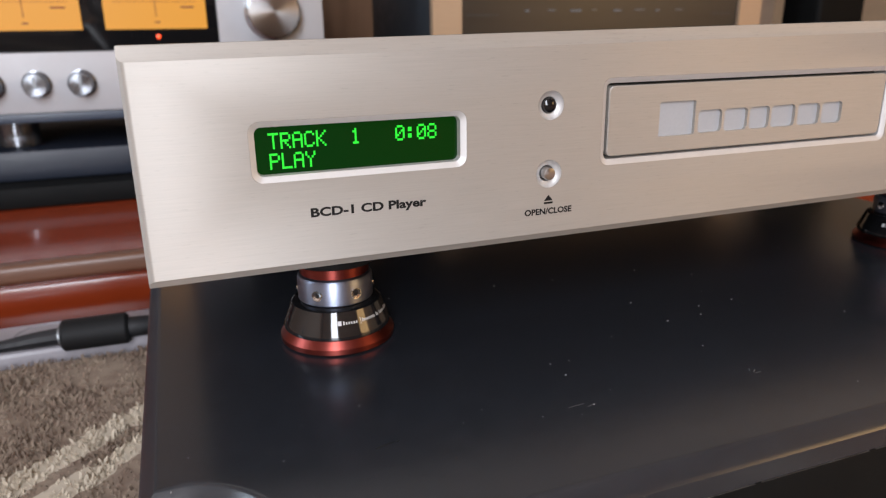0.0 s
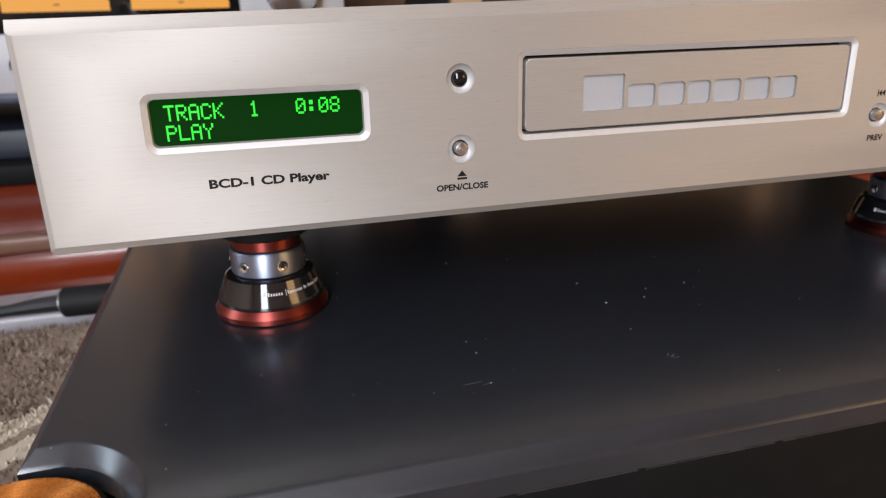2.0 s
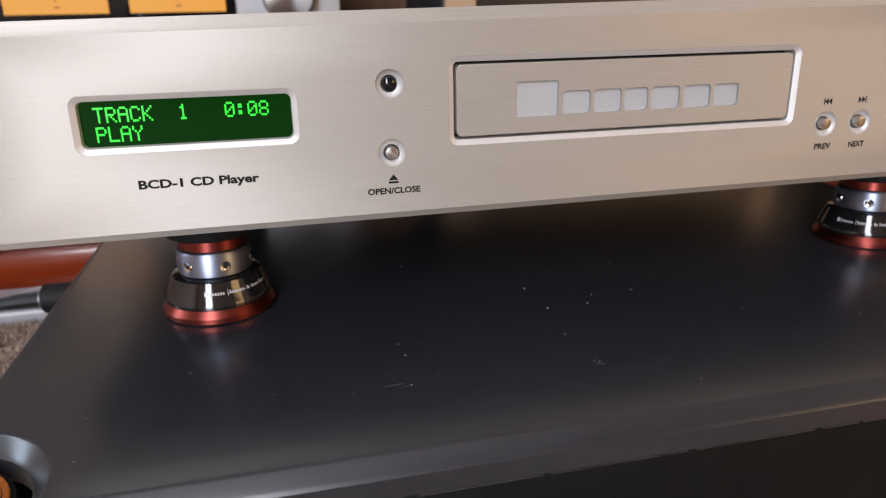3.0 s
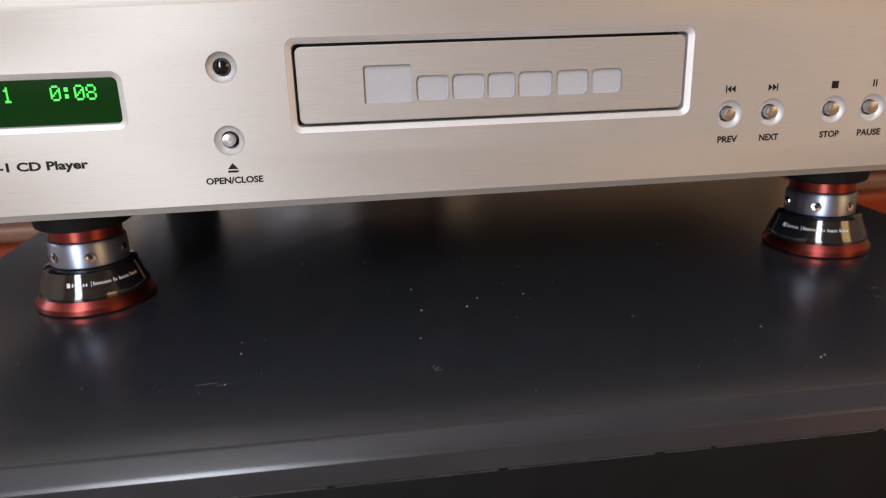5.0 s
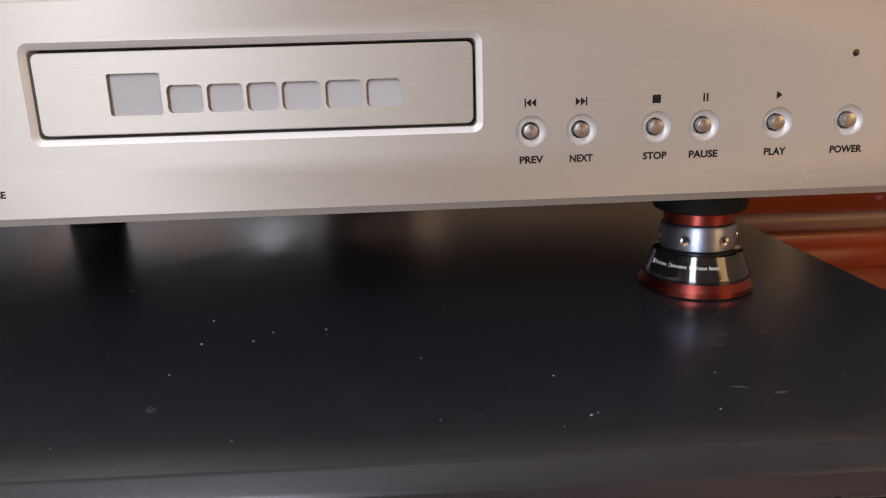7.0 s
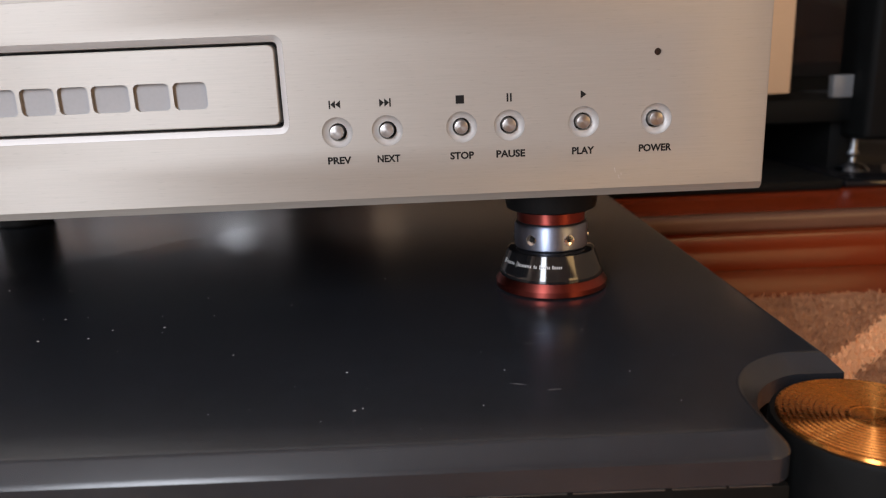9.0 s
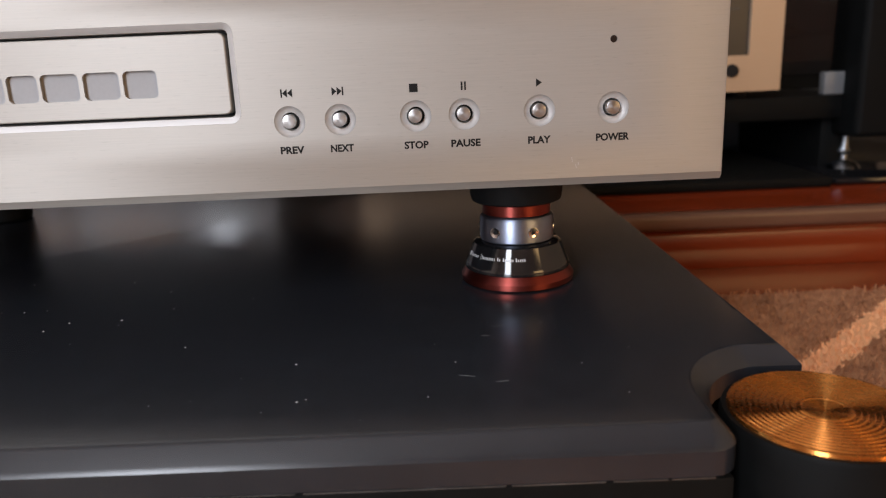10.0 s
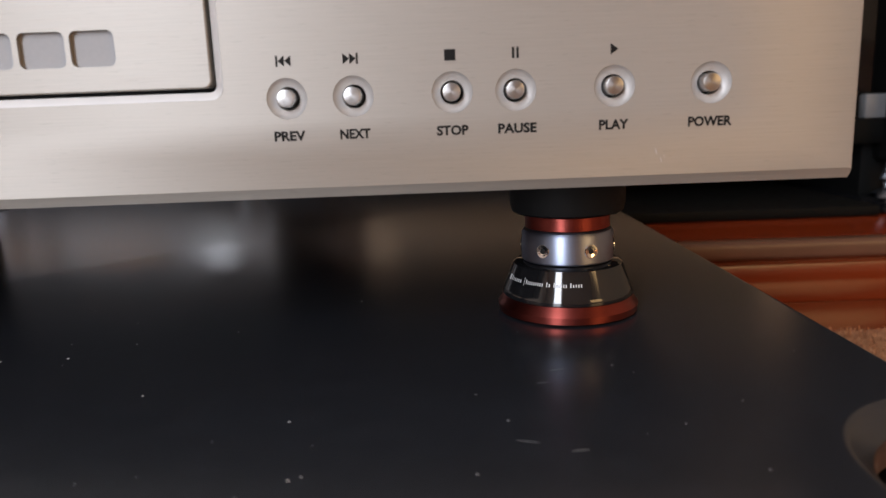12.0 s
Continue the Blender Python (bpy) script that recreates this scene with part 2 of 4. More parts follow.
def lathe(profile, segs=48, m=None, cap=True):
    """profile: rows of (radius, height), from the bottom up or round, turned about z."""
    bm = bmesh.new()
    rings = []
    for r, h in profile:
        if r < 1e-6:
            rings.append([bm.verts.new((0, 0, h))])
        else:
            rings.append([bm.verts.new((r * math.cos(a), r * math.sin(a), h)) for a in np.linspace(0, 2 * math.pi, segs, endpoint=False)])
    for a, b in zip(rings, rings[1:]):
        for i in range(segs):
            j = (i + 1) % segs
            if len(a) == 1 and len(b) == 1:
                continue
            if len(a) == 1:
                bm.faces.new((a[0], b[j], b[i]))
            elif len(b) == 1:
                bm.faces.new((a[i], a[j], b[0]))
            else:
                bm.faces.new((a[i], a[j], b[j], b[i]))
    if cap:
        for ring, flip in ((rings[0], True), (rings[-1], False)):
            if len(ring) > 2:
                bm.faces.new(ring[::-1] if flip else ring)
    bmesh.ops.recalc_face_normals(bm, faces=bm.faces)
    if m is not None:
        bmesh.ops.transform(bm, matrix=m, verts=bm.verts)
    return bm


def tube(points, radius, segs=10):
    bm = bmesh.new()
    rings = []
    pts = [Vector(p) for p in points]
    for i, p in enumerate(pts):
        d = (pts[min(i + 1, len(pts) - 1)] - pts[max(i - 1, 0)]).normalized()
        u = d.cross(Vector((0, 0, 1))).normalized()
        v = u.cross(d)
        r = radius[i] if isinstance(radius, (list, tuple)) else radius
        rings.append([bm.verts.new(p + (u * math.cos(a) + v * math.sin(a)) * r) for a in np.linspace(0, 2 * math.pi, segs, endpoint=False)])
    for a, b in zip(rings, rings[1:]):
        for i in range(segs):
            bm.faces.new((a[i], a[(i + 1) % segs], b[(i + 1) % segs], b[i]))
    bm.faces.new(rings[0]), bm.faces.new(rings[-1])
    bmesh.ops.recalc_face_normals(bm, faces=bm.faces)
    return bm


def round_rect(x0, x1, z0, z1, r, n=6):
    pts = []
    for cx, cz, a0 in ((x1 - r, z1 - r, 0), (x0 + r, z1 - r, 90), (x0 + r, z0 + r, 180), (x1 - r, z0 + r, 270)):
        for i in range(n + 1):
            a = radians(a0 + 90 * i / n)
            pts.append((cx + r * math.cos(a), cz + r * math.sin(a)))
    return pts


def circle(cx, cz, r, n=40):
    return [(cx + r * math.cos(a), cz + r * math.sin(a)) for a in np.linspace(0, 2 * math.pi, n, endpoint=False)]


def ring_at(bm, pts, y):
    return [bm.verts.new((x, y, z)) for x, z in pts]


def bridge(bm, a, b):
    n = len(a)
    return [bm.faces.new((a[i], a[(i + 1) % n], b[(i + 1) % n], b[i])) for i in range(n)]


def sheet_with_holes(bm, outer, holes, y):
    """A flat face at y, facing -y, with holes; returns the rings of the outline and of the holes."""
    rings = [ring_at(bm, p, y) for p in (outer, *holes)]
    edges = []
    for r in rings:
        edges += [bm.edges.new((r[i], r[(i + 1) % len(r)])) for i in range(len(r))]
    made = bmesh.ops.triangle_fill(bm, use_beauty=True, use_dissolve=False, edges=edges, normal=(0, -1, 0))
    for f in made["geom"]:
        if isinstance(f, bmesh.types.BMFace):
            f.normal_update()
            if f.normal.y > 0:
                f.normal_flip()
    return rings


def lettering(name, text, x0, x1, z0, height, y, mat, parent, bold=0.0):
    """Printed words standing in the plane y, from x0 to x1 (x1 None: natural width), baseline z0, capitals of that height."""
    cu = bpy.data.curves.new(name, "FONT")
    cu.body, cu.size, cu.offset, cu.resolution_u = text, 1.0, bold, 3
    tmp = new(name, cu)
    bpy.context.view_layer.update()
    me = bpy.data.meshes.new_from_object(tmp.evaluated_get(bpy.context.evaluated_depsgraph_get()))
    bpy.data.objects.remove(tmp)
    co = np.empty(len(me.vertices) * 3)
    me.vertices.foreach_get("co", co)
    co = co.reshape(-1, 3)
    w, lo = np.ptp(co[:, 0]), co[:, 0].min()
    cap = 0.69
    s = height / cap
    sx = (x1 - x0) / w if x1 is not None else s
    out = np.c_[x0 + (co[:, 0] - lo) * sx, np.full(len(co), y), z0 + co[:, 1] * s]
    me.vertices.foreach_set("co", out.ravel())
    me.update()
    me.materials.clear()
    return part(name, me, mat, parent, soft=False)


def flat_shape(bm, pts, y, depth=0.00012):
    front = ring_at(bm, pts, y)
    bm.faces.new(front)
    back = ring_at(bm, pts, y + depth)
    bridge(bm, front, back)


# ---- room ----
FLOOR_Z = -0.082
part("floor", block(-2.0, 2.2, -2.0, 1.9, FLOOR_Z - 0.05, FLOOR_Z), M_FLOOR, None)
tagged(bpy.data.objects["floor"], "glossy varnished red-brown floor", "floor", kind="structure")


def wall(name, x0, x1, y0, y1, z0, z1, mat, label):
    return tagged(part(name, block(x0, x1, y0, y1, z0, z1), mat, None, soft=False), label, "wall", kind="structure")


wall("wall_north", -2.0, 0.95, 1.7, 1.8, FLOOR_Z, 2.2, M_TAUPE, "taupe painted wall behind the equipment")
wall("wall_north_warm", 0.95, 2.2, 1.7, 1.8, FLOOR_Z, 2.2, M_TAUPE, "taupe painted wall beside the speaker")
wall("wall_east", 1.9, 2.0, -2.0, 1.7, FLOOR_Z, 2.2, M_SALMON, "tan painted side wall")
# the wall behind the camera has a window opening
south = bmesh.new()
rs = sheet_with_holes(south, [(-2.0, FLOOR_Z), (2.2, FLOOR_Z), (2.2, 2.2), (-2.0, 2.2)], [[(-0.93, 0.02), (-0.31, 0.02), (-0.31, 1.98), (-0.93, 1.98)]], -2.0)
rb = sheet_with_holes(south, [(-2.0, FLOOR_Z), (2.2, FLOOR_Z), (2.2, 2.2), (-2.0, 2.2)], [[(-0.93, 0.02), (-0.31, 0.02), (-0.31, 1.98), (-0.93, 1.98)]], -1.9)
for a, b in zip(rs, rb):
    bridge(south, a, b)
bmesh.ops.recalc_face_normals(south, faces=south.faces)
tagged(part("wall_south", south, M_WALL, None, soft=False), "cream painted wall with a window opening", "wall", kind="structure")
west = bmesh.new()
rings_w = []
for y in (-2.0, -1.9):
    rings_w.append(sheet_with_holes(west, [(-1.7, FLOOR_Z), (1.9, FLOOR_Z), (1.9, 2.2), (-1.7, 2.2)], [[(-0.52, 0.45), (-0.08, 0.45), (-0.08, 1.75), (-0.52, 1.75)]], y))
for a, b in zip(*rings_w):
    bridge(west, a, b)
bmesh.ops.recalc_face_normals(west, faces=west.faces)
bmesh.ops.rotate(west, verts=west.verts, cent=(0, 0, 0), matrix=Matrix.Rotation(radians(-90), 3, "Z"))
tagged(part("wall_west", west, M_WALL, None, soft=False), "cream painted side wall with a window opening", "wall", kind="structure")
tagged(part("ceiling", block(-2.0, 2.2, -2.0, 1.9, 2.2, 2.3), M_CEIL, None, soft=False), "white painted ceiling", "ceiling", kind="structure")

# ---- rug ----
RUG_Z, RUG_Y = -0.070, 0.233


def rug_ground():
    nx, ny = 150, 60
    xs, ys = np.linspace(-0.95, 1.35, nx), np.linspace(-1.3, RUG_Y, ny)
    verts, faces = [], []
    for j, y in enumerate(ys):
        for i, x in enumerate(xs):
            verts.append((x, y, RUG_Z - 0.004 + 0.003 * noise.noise((x * 60, y * 60, 0))))
    for j in range(ny - 1):
        for i in range(nx - 1):
            a = j * nx + i
            faces.append((a, a + 1, a + nx + 1, a + nx))
    edge = [i for i in range(nx)] + [j * nx + nx - 1 for j in range(1, ny)] + [(ny - 1) * nx + i for i in range(nx - 2, -1, -1)] + [j * nx for j in range(ny - 2, 0, -1)]
    n0 = len(verts)
    for k in edge:
        verts.append((verts[k][0], verts[k][1], FLOOR_Z))
    for k in range(len(edge)):
        l = (k + 1) % len(edge)
        faces.append((edge[k], n0 + k, n0 + l, edge[l]))
    me = bpy.data.meshes.new("rug")
    me.from_pydata(verts, [], faces)
    return me


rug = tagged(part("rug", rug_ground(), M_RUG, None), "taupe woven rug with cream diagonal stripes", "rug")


def tufts():
    rng = np.random.default_rng(4)
    spots = []
    for x0, x1, y0, y1, n in ((-0.30, 0.0, -0.12, RUG_Y + 0.002, 38000), (0.42, 0.86, -0.12, RUG_Y + 0.002, 42000)):
        spots.append(np.c_[rng.uniform(x0, x1, n), rng.uniform(y0, y1, n)])
    p = np.vstack(spots)
    n = len(p)
    base = np.c_[p, np.full(n, RUG_Z - 0.006)]
    ang = rng.uniform(0, 2 * math.pi, n)
    side = np.c_[np.cos(ang), np.sin(ang), np.zeros(n)] * rng.uniform(0.0004, 0.0009, n)[:, None]
    lean = np.c_[rng.normal(0, 0.0016, (n, 2)), rng.uniform(0.002, 0.0052, n)]
    v = np.stack([base - side, base + side, base + lean * 0.8 + side * 0.8, base + lean - side * 0.6], 1).reshape(-1, 3)
    me = bpy.data.meshes.new("rug_pile")
    me.from_pydata(v.tolist(), [], np.arange(n * 4).reshape(-1, 4).tolist())
    return me


part("pile", tufts(), M_RUG, rug, "short cut pile", soft=False)["kind"] = "stuff"

# ---- red lacquered bench along the wall ----
bench = thing("low_bench", "low red lacquered wooden bench with a rounded edge", "bench", (0.3, 0.75, FLOOR_Z))
BENCH_Z, BENCH_Y = -0.036, 0.318


def bench_top():
    bm = bmesh.new()
    prof = [(BENCH_Y + 0.004, BENCH_Z - 0.017)]
    for i in range(9):
        a = radians(-80 + 160 * i / 8 + 10)
        prof.append((BENCH_Y + 0.008 - 0.008 * math.cos(a), BENCH_Z - 0.008 + 0.008 * math.sin(a)))
    prof += [(1.2, BENCH_Z), (1.2, BENCH_Z - 0.017)]
    ends = []
    for x in (-1.2, 1.5):
        ends.append([bm.verts.new((x - 0.3, y - 0.75, z - FLOOR_Z)) for y, z in prof])
    bridge(bm, *ends)
    bm.faces.new(ends[0]), bm.faces.new(ends[1])
    bmesh.ops.recalc_face_normals(bm, faces=bm.faces)
    return bm


part("bench_top", bench_top(), M_REDWOOD, bench)
# brown strip stands in for the reflection along the bench's rounded red edge
part("edge_reflection", block(-1.5, 1.2, BENCH_Y - 0.003 - 0.75, BENCH_Y + 0.012 - 0.75, BENCH_Z - 0.0125 - FLOOR_Z, BENCH_Z + 0.0012 - FLOOR_Z, 0.004, 4), M_EDGE_REFLECTION, bench, "rounded bench edge, its reflection put on as brown")
part("front_board", block(-1.5, 1.2, BENCH_Y + 0.006 - 0.75, 1.15 - 0.75, 0, BENCH_Z - 0.0175 - FLOOR_Z, 0.001), M_REDWOOD, bench)

# ---- equipment platform under the disc player ----
PX0, PX1, PY0, PY1 = -0.0085, 0.4450, -0.0775, 0.42
Q = 0.0075  # rounding of the corners beside the cut-outs
NOTCH = [((0.4376, -0.0588), 0.0268), ((-0.0044, -0.0645), 0.0268)]


def platform_ring(bm, inset, z):
    """Outline of the plate, drawn in by inset, with the two front corners scooped out round the posts."""
    x0, x1, y0, y1 = PX0 + inset, PX1 - inset, PY0 + inset, PY1 - inset
    pts = []
    (cx, cy), r = NOTCH[0]
    r += inset
    for i in range(6):
        a = radians(-90 + 18 * i)
        pts.append((cx - NOTCH[0][1] - Q + (Q - inset) * math.cos(a), PY0 + Q + (Q - inset) * math.sin(a)))
    for t in np.linspace(math.pi, math.pi / 2 + 0.26, 14):
        pts.append((cx + r * math.cos(t), cy + r * math.sin(t)))
    pts.append((x1, cy + r - 0.0012))
    rc = 0.012
    for i in range(7):
        a = radians(90 * i / 6)
        pts.append((x1 - rc + rc * math.cos(a), y1 - rc + rc * math.sin(a)))
    for i in range(7):
        a = radians(90 + 90 * i / 6)
        pts.append((x0 + rc + rc * math.cos(a), y1 - rc + rc * math.sin(a)))
    (cx, cy), r = NOTCH[1]
    r += inset
    pts.append((x0, cy + r - 0.0012))
    for t in np.linspace(math.pi / 2 - 0.26, 0, 14):
        pts.append((cx + r * math.cos(t), cy + r * math.sin(t)))
    for i in range(6):
        a = radians(180 + 18 * i)
        pts.append((cx + NOTCH[1][1] + Q + (Q - inset) * math.cos(a), PY0 + Q + (Q - inset) * math.sin(a)))
    return [bm.verts.new((x, y, z)) for x, y in pts]


platform = thing("equipment_platform", "satin black equipment platform with copper-gold post caps, lightly scratched", "platform", (0, 0, 0))


def platform_plate():
    bm = bmesh.new()
    rings = []
    # a broad chamfer with softened edges
    for inset, z in ((0.0060, 0.0), (0.0053, -0.00006), (0.0047, -0.00026), (0.0042, -0.0006), (0.0010, -0.0038), (0.0007, -0.0041), (0.0003, -0.0046), (0.0, -0.0050)):
        rings.append(platform_ring(bm, inset, z))
    rings.append(platform_ring(bm, 0.0, -0.0112))
    rings.append(platform_ring(bm, 0.0006, -0.0120))
    for a, b in zip(rings, rings[1:]):
        bridge(bm, a, b)
    bm.faces.new(rings[0]), bm.faces.new(rings[-1])
    bmesh.ops.recalc_face_normals(bm, faces=bm.faces)
    return bm


plate = part("top_plate", platform_plate(), M_SHELF, platform)
wear = random.Random(5)
x = 0.120
while x < 0.398:
    w = wear.uniform(0.012, 0.05)
    part("worn_edge", block(x, min(x + w, 0.404), PY0 - 0.00008, PY0 + 0.0008, -0.0117, -0.0117 + (0.00007 if x < 0.285 else wear.uniform(0.00010, 0.00022))), M_WORN, plate, "bare metal along the worn lower edge", soft=False)
    x += w + wear.uniform(0.0, 0.003)
part("apron", block(0.025, 0.409, PY0 + 0.0008, 0.275, -0.060, -0.0122, 0.001), M_BLACKPAINT, platform)
for x in (0.0245, 0.4065):
    part("side_rail", block(min(x, 0.0 if x < 0.2 else 0.432), max(x, 0.0 if x < 0.2 else 0.432), -0.0265, 0.275, FLOOR_Z + 0.012, -0.0122, 0.001), M_BLACKPAINT, platform)


def cap_profile():
    rows = [(0.0224, -0.0016), (0.0229, -0.0010), (0.0227, -0.0001)]
    r = 0.0222
    while r > 0.0070:
        rows += [(r, 0.0), (r - 0.0011, -0.00026)]
        r -= 0.00145
    rows += [(0.0062, 0.0), (0.0056, 0.0001), (0.0052, -0.0001), (0.0006, -0.0006), (0.0, -0.00065)]
    return rows


for (cx, cy), r in NOTCH:
    cx, cy = cx - (0.0006 if cx > 0.2 else 0.0009), cy - (0.0020 if cx > 0.2 else 0.0012)
    post = part("post", lathe([(0.0235, FLOOR_Z + 0.001), (0.0245, FLOOR_Z + 0.004), (0.0245, -0.0066), (0.0240, -0.0052), (0.0, -0.0050)], 64, Matrix.Translation((cx, cy, 0))), M_BLACKPAINT, platform)
    part("cap", smooth(mesh_of(lathe(cap_profile(), 96, Matrix.Translation((cx, cy, -0.0042))), "cap"), 7), M_GOLD, post, "copper-gold disc turned with concentric grooves", soft=False)
for cx in (0.03, 0.40):
    part("post", lathe([(0.0235, FLOOR_Z + 0.001), (0.0245, FLOOR_Z + 0.004), (0.0245, -0.0125)], 48, Matrix.Translation((cx, 0.255, 0))), M_BLACKPAINT, platform)

# ---- disc player ----
player = thing("cd_player", "silver brushed-aluminium disc player with a lit green display", "disc player", (0, 0, 0.0315))
PZ = -0.0315  # parts are given in world heights, then set down by this


def player_part(name, bm, mat, parent=None, label="", soft=True):
    ob = part(name, bm, mat, parent or player, label, soft)
    if parent is None or parent == player:
        ob.location.z = PZ
    return ob


FX0, FX1 = 0.0, 0.4325
CH, CHZ = 0.0024, 0.0042
TOP_L, TOP_R = 0.1108, 0.1164  # the plate widens slightly to one end
BOT_L, BOT_R = 0.0430, 0.0440
BUTTONS = [("open_close", 0.1288, 0.0665), ("previous", 0.2984, 0.0674), ("next", 0.3140, 0.0674), ("stop", 0.3372, 0.0675),
           ("pause", 0.3521, 0.0675), ("play", 0.3752, 0.0676), ("power", 0.3978, 0.0676)]
SENSOR = (0.1289, 0.0893)
DISP = (0.0314, 0.0988, 0.0714, 0.0894)
TRAY = (0.1487, 0.2838, 0.0676, 0.0974)


def faceplate():
    bm = bmesh.new()
    front = [(FX0 + 0.0020, BOT_L + 0.0026), (FX1 - 0.0010, BOT_R + 0.0026), (FX1 - 0.0010, TOP_R - CHZ), (FX0 + 0.0020, TOP_L - CHZ)]
    holes = [round_rect(*DISP, 0.0034), round_rect(*TRAY, 0.0032)]
    holes += [circle(x, z, 0.0048) for n, x, z in BUTTONS] + [circle(*SENSOR, 0.0048), circle(0.3977, 0.0878, 0.0011, 20)]
    rings = sheet_with_holes(bm, front, holes, 0.0)
    # chamfered edge and sides
    near = ring_at(bm, [(FX0 + 0.0007, BOT_L + 0.0022), (FX1 - 0.0003, BOT_R + 0.0022), (FX1 - 0.0003, TOP_R - CHZ + 0.0004), (FX0 + 0.0007, TOP_L - CHZ + 0.0004)], 0.0004)
    mid = ring_at(bm, [(FX0, BOT_L + 0.0014), (FX1, BOT_R + 0.0014), (FX1, TOP_R - CHZ + 0.0014), (FX0, TOP_L - CHZ + 0.0014)], 0.0012)
    side = ring_at(bm, [(FX0, BOT_L), (FX1, BOT_R), (FX1, TOP_R), (FX0, TOP_L)], CH)
    back = ring_at(bm, [(FX0, BOT_L), (FX1, BOT_R), (FX1, TOP_R), (FX0, TOP_L)], 0.0115)
    bridge(bm, near, rings[0]), bridge(bm, mid, near), bridge(bm, side, mid), bridge(bm, back, side)
    bm.faces.new(back)
    # plain walls of the openings, behind the bright cut lips
    for k in range(2):
        x0, x1, z0, z1 = (DISP, TRAY)[k]
        bridge(bm, rings[1 + k], ring_at(bm, round_rect(x0, x1, z0, z1, (0.0034, 0.0032)[k]), 0.0090))
    for k, (x, z) in enumerate([(x, z) for n, x, z in BUTTONS] + [SENSOR]):
        bridge(bm, rings[3 + k], ring_at(bm, circle(x, z, 0.0048), 0.0060))
    prev = rings[3 + len(BUTTONS) + 1]
    cur = ring_at(bm, circle(0.3977, 0.0878, 0.0011, 20), 0.003)
    bridge(bm, prev, cur)
    bmesh.ops.recalc_face_normals(bm, faces=bm.faces)
    return bm


face = player_part("faceplate", faceplate(), M_PLATE)


def cut_lip(box, radius, slope, deep, back):
    """A bright chamfered lip inside a rounded opening of the face."""
    x0, x1, z0, z1 = box
    bm = bmesh.new()
    rows = [(0.00005, radius, 0.00002), (0.0003, radius - 0.0002, 0.00012), (slope, max(radius - slope * 0.8, 0.0006), deep), (slope + 0.0002, max(radius - slope * 0.8, 0.0006), back)]
    rings = [ring_at(bm, round_rect(x0 + d, x1 - d, z0 + d, z1 - d, r), y) for d, r, y in rows]
    for a, b in zip(rings, rings[1:]):
        bridge(bm, a, b)
    bmesh.ops.recalc_face_normals(bm, faces=bm.faces)
    return bm


part("display_bezel", cut_lip(DISP, 0.0034, 0.0018, 0.0010, 0.0036), M_CUT, face, "bright machined lip round the display")
part("tray_bezel", cut_lip(TRAY, 0.0032, 0.0019, 0.0011, 0.0085), M_CUT, face, "bright machined lip round the tray door")
dish_mesh = smooth(mesh_of(lathe([(0.00478, -0.00002), (0.0046, -0.00035), (0.0040, -0.00095), (0.0033, -0.00140), (0.0028, -0.00165), (0.00265, -0.0055)], 40, Matrix.Rotation(radians(90), 4, "X"), cap=False), "dish"), 50)
dish_mesh.materials.append(M_CUT)
for x, z in [(x, z) for n, x, z in BUTTONS] + [SENSOR]:
    dish = new("dish", dish_mesh)
    dish.parent, dish.location, dish["label"] = face, (x, 0, z), "bright machined dish in the face"

# display window with lit dot-matrix characters
window = part("display_window", block(DISP[0] + 0.0014, DISP[1] - 0.0014, 0.0034, 0.006, DISP[2] + 0.0014, DISP[3] - 0.0014), M_VFD_BACK, face, "dark green display window", soft=False)
GLYPHS = {"T": "1F.04.04.04.04.04.04", "R": "1E.11.11.1E.14.12.11", "A": "0E.11.11.1F.11.11.11", "C": "0E.11.10.10.10.11.0E", "K": "11.12.14.18.14.12.11",
          "1": "04.0C.04.04.04.04.0E", "0": "0E.11.13.15.19.11.0E", ":": "00.0C.0C.00.0C.0C.00", "8": "0E.11.11.0E.11.11.0E", "P": "1E.11.11.1E.10.10.10",
          "L": "10.10.10.10.10.10.1F", "Y": "11.11.0A.04.04.04.04"}
for row, text in enumerate(("TRACK  1   0:08", "PLAY")):
    for col, ch in enumerate(text):
        if ch == " ":
            continue
        bm = bmesh.new()
        for j, code in enumerate(GLYPHS[ch].split(".")):
            for i in range(5):
                if int(code, 16) >> (4 - i) & 1:
                    px, pz = 0.0373 + col * 0.00353 + i * 0.00061, 0.0855 - row * 0.0060 - j * 0.00068
                    flat_shape(bm, [(px, pz - 0.00064), (px + 0.00057, pz - 0.00064), (px + 0.00057, pz), (px, pz)], 0.0032)
        bmesh.ops.recalc_face_normals(bm, faces=bm.faces)
        part("character", bm, M_VFD, window, "lit green dot-matrix character", soft=False)

# tray door with an engraved row of plain blocks
TX0, TX1, TZ0, TZ1 = TRAY[0] + 0.0029, TRAY[1] - 0.0029, TRAY[2] + 0.0029, TRAY[3] - 0.0029
LOGO = [(0.1727, 0.1882, 0.0760, 0.0882)] + [(a, b, 0.0763, 0.0845) for a, b in
        ((0.1897, 0.2003), (0.2015, 0.2122), (0.2132, 0.2226), (0.2236, 0.2352), (0.2366, 0.2476), (0.2488, 0.2592))]


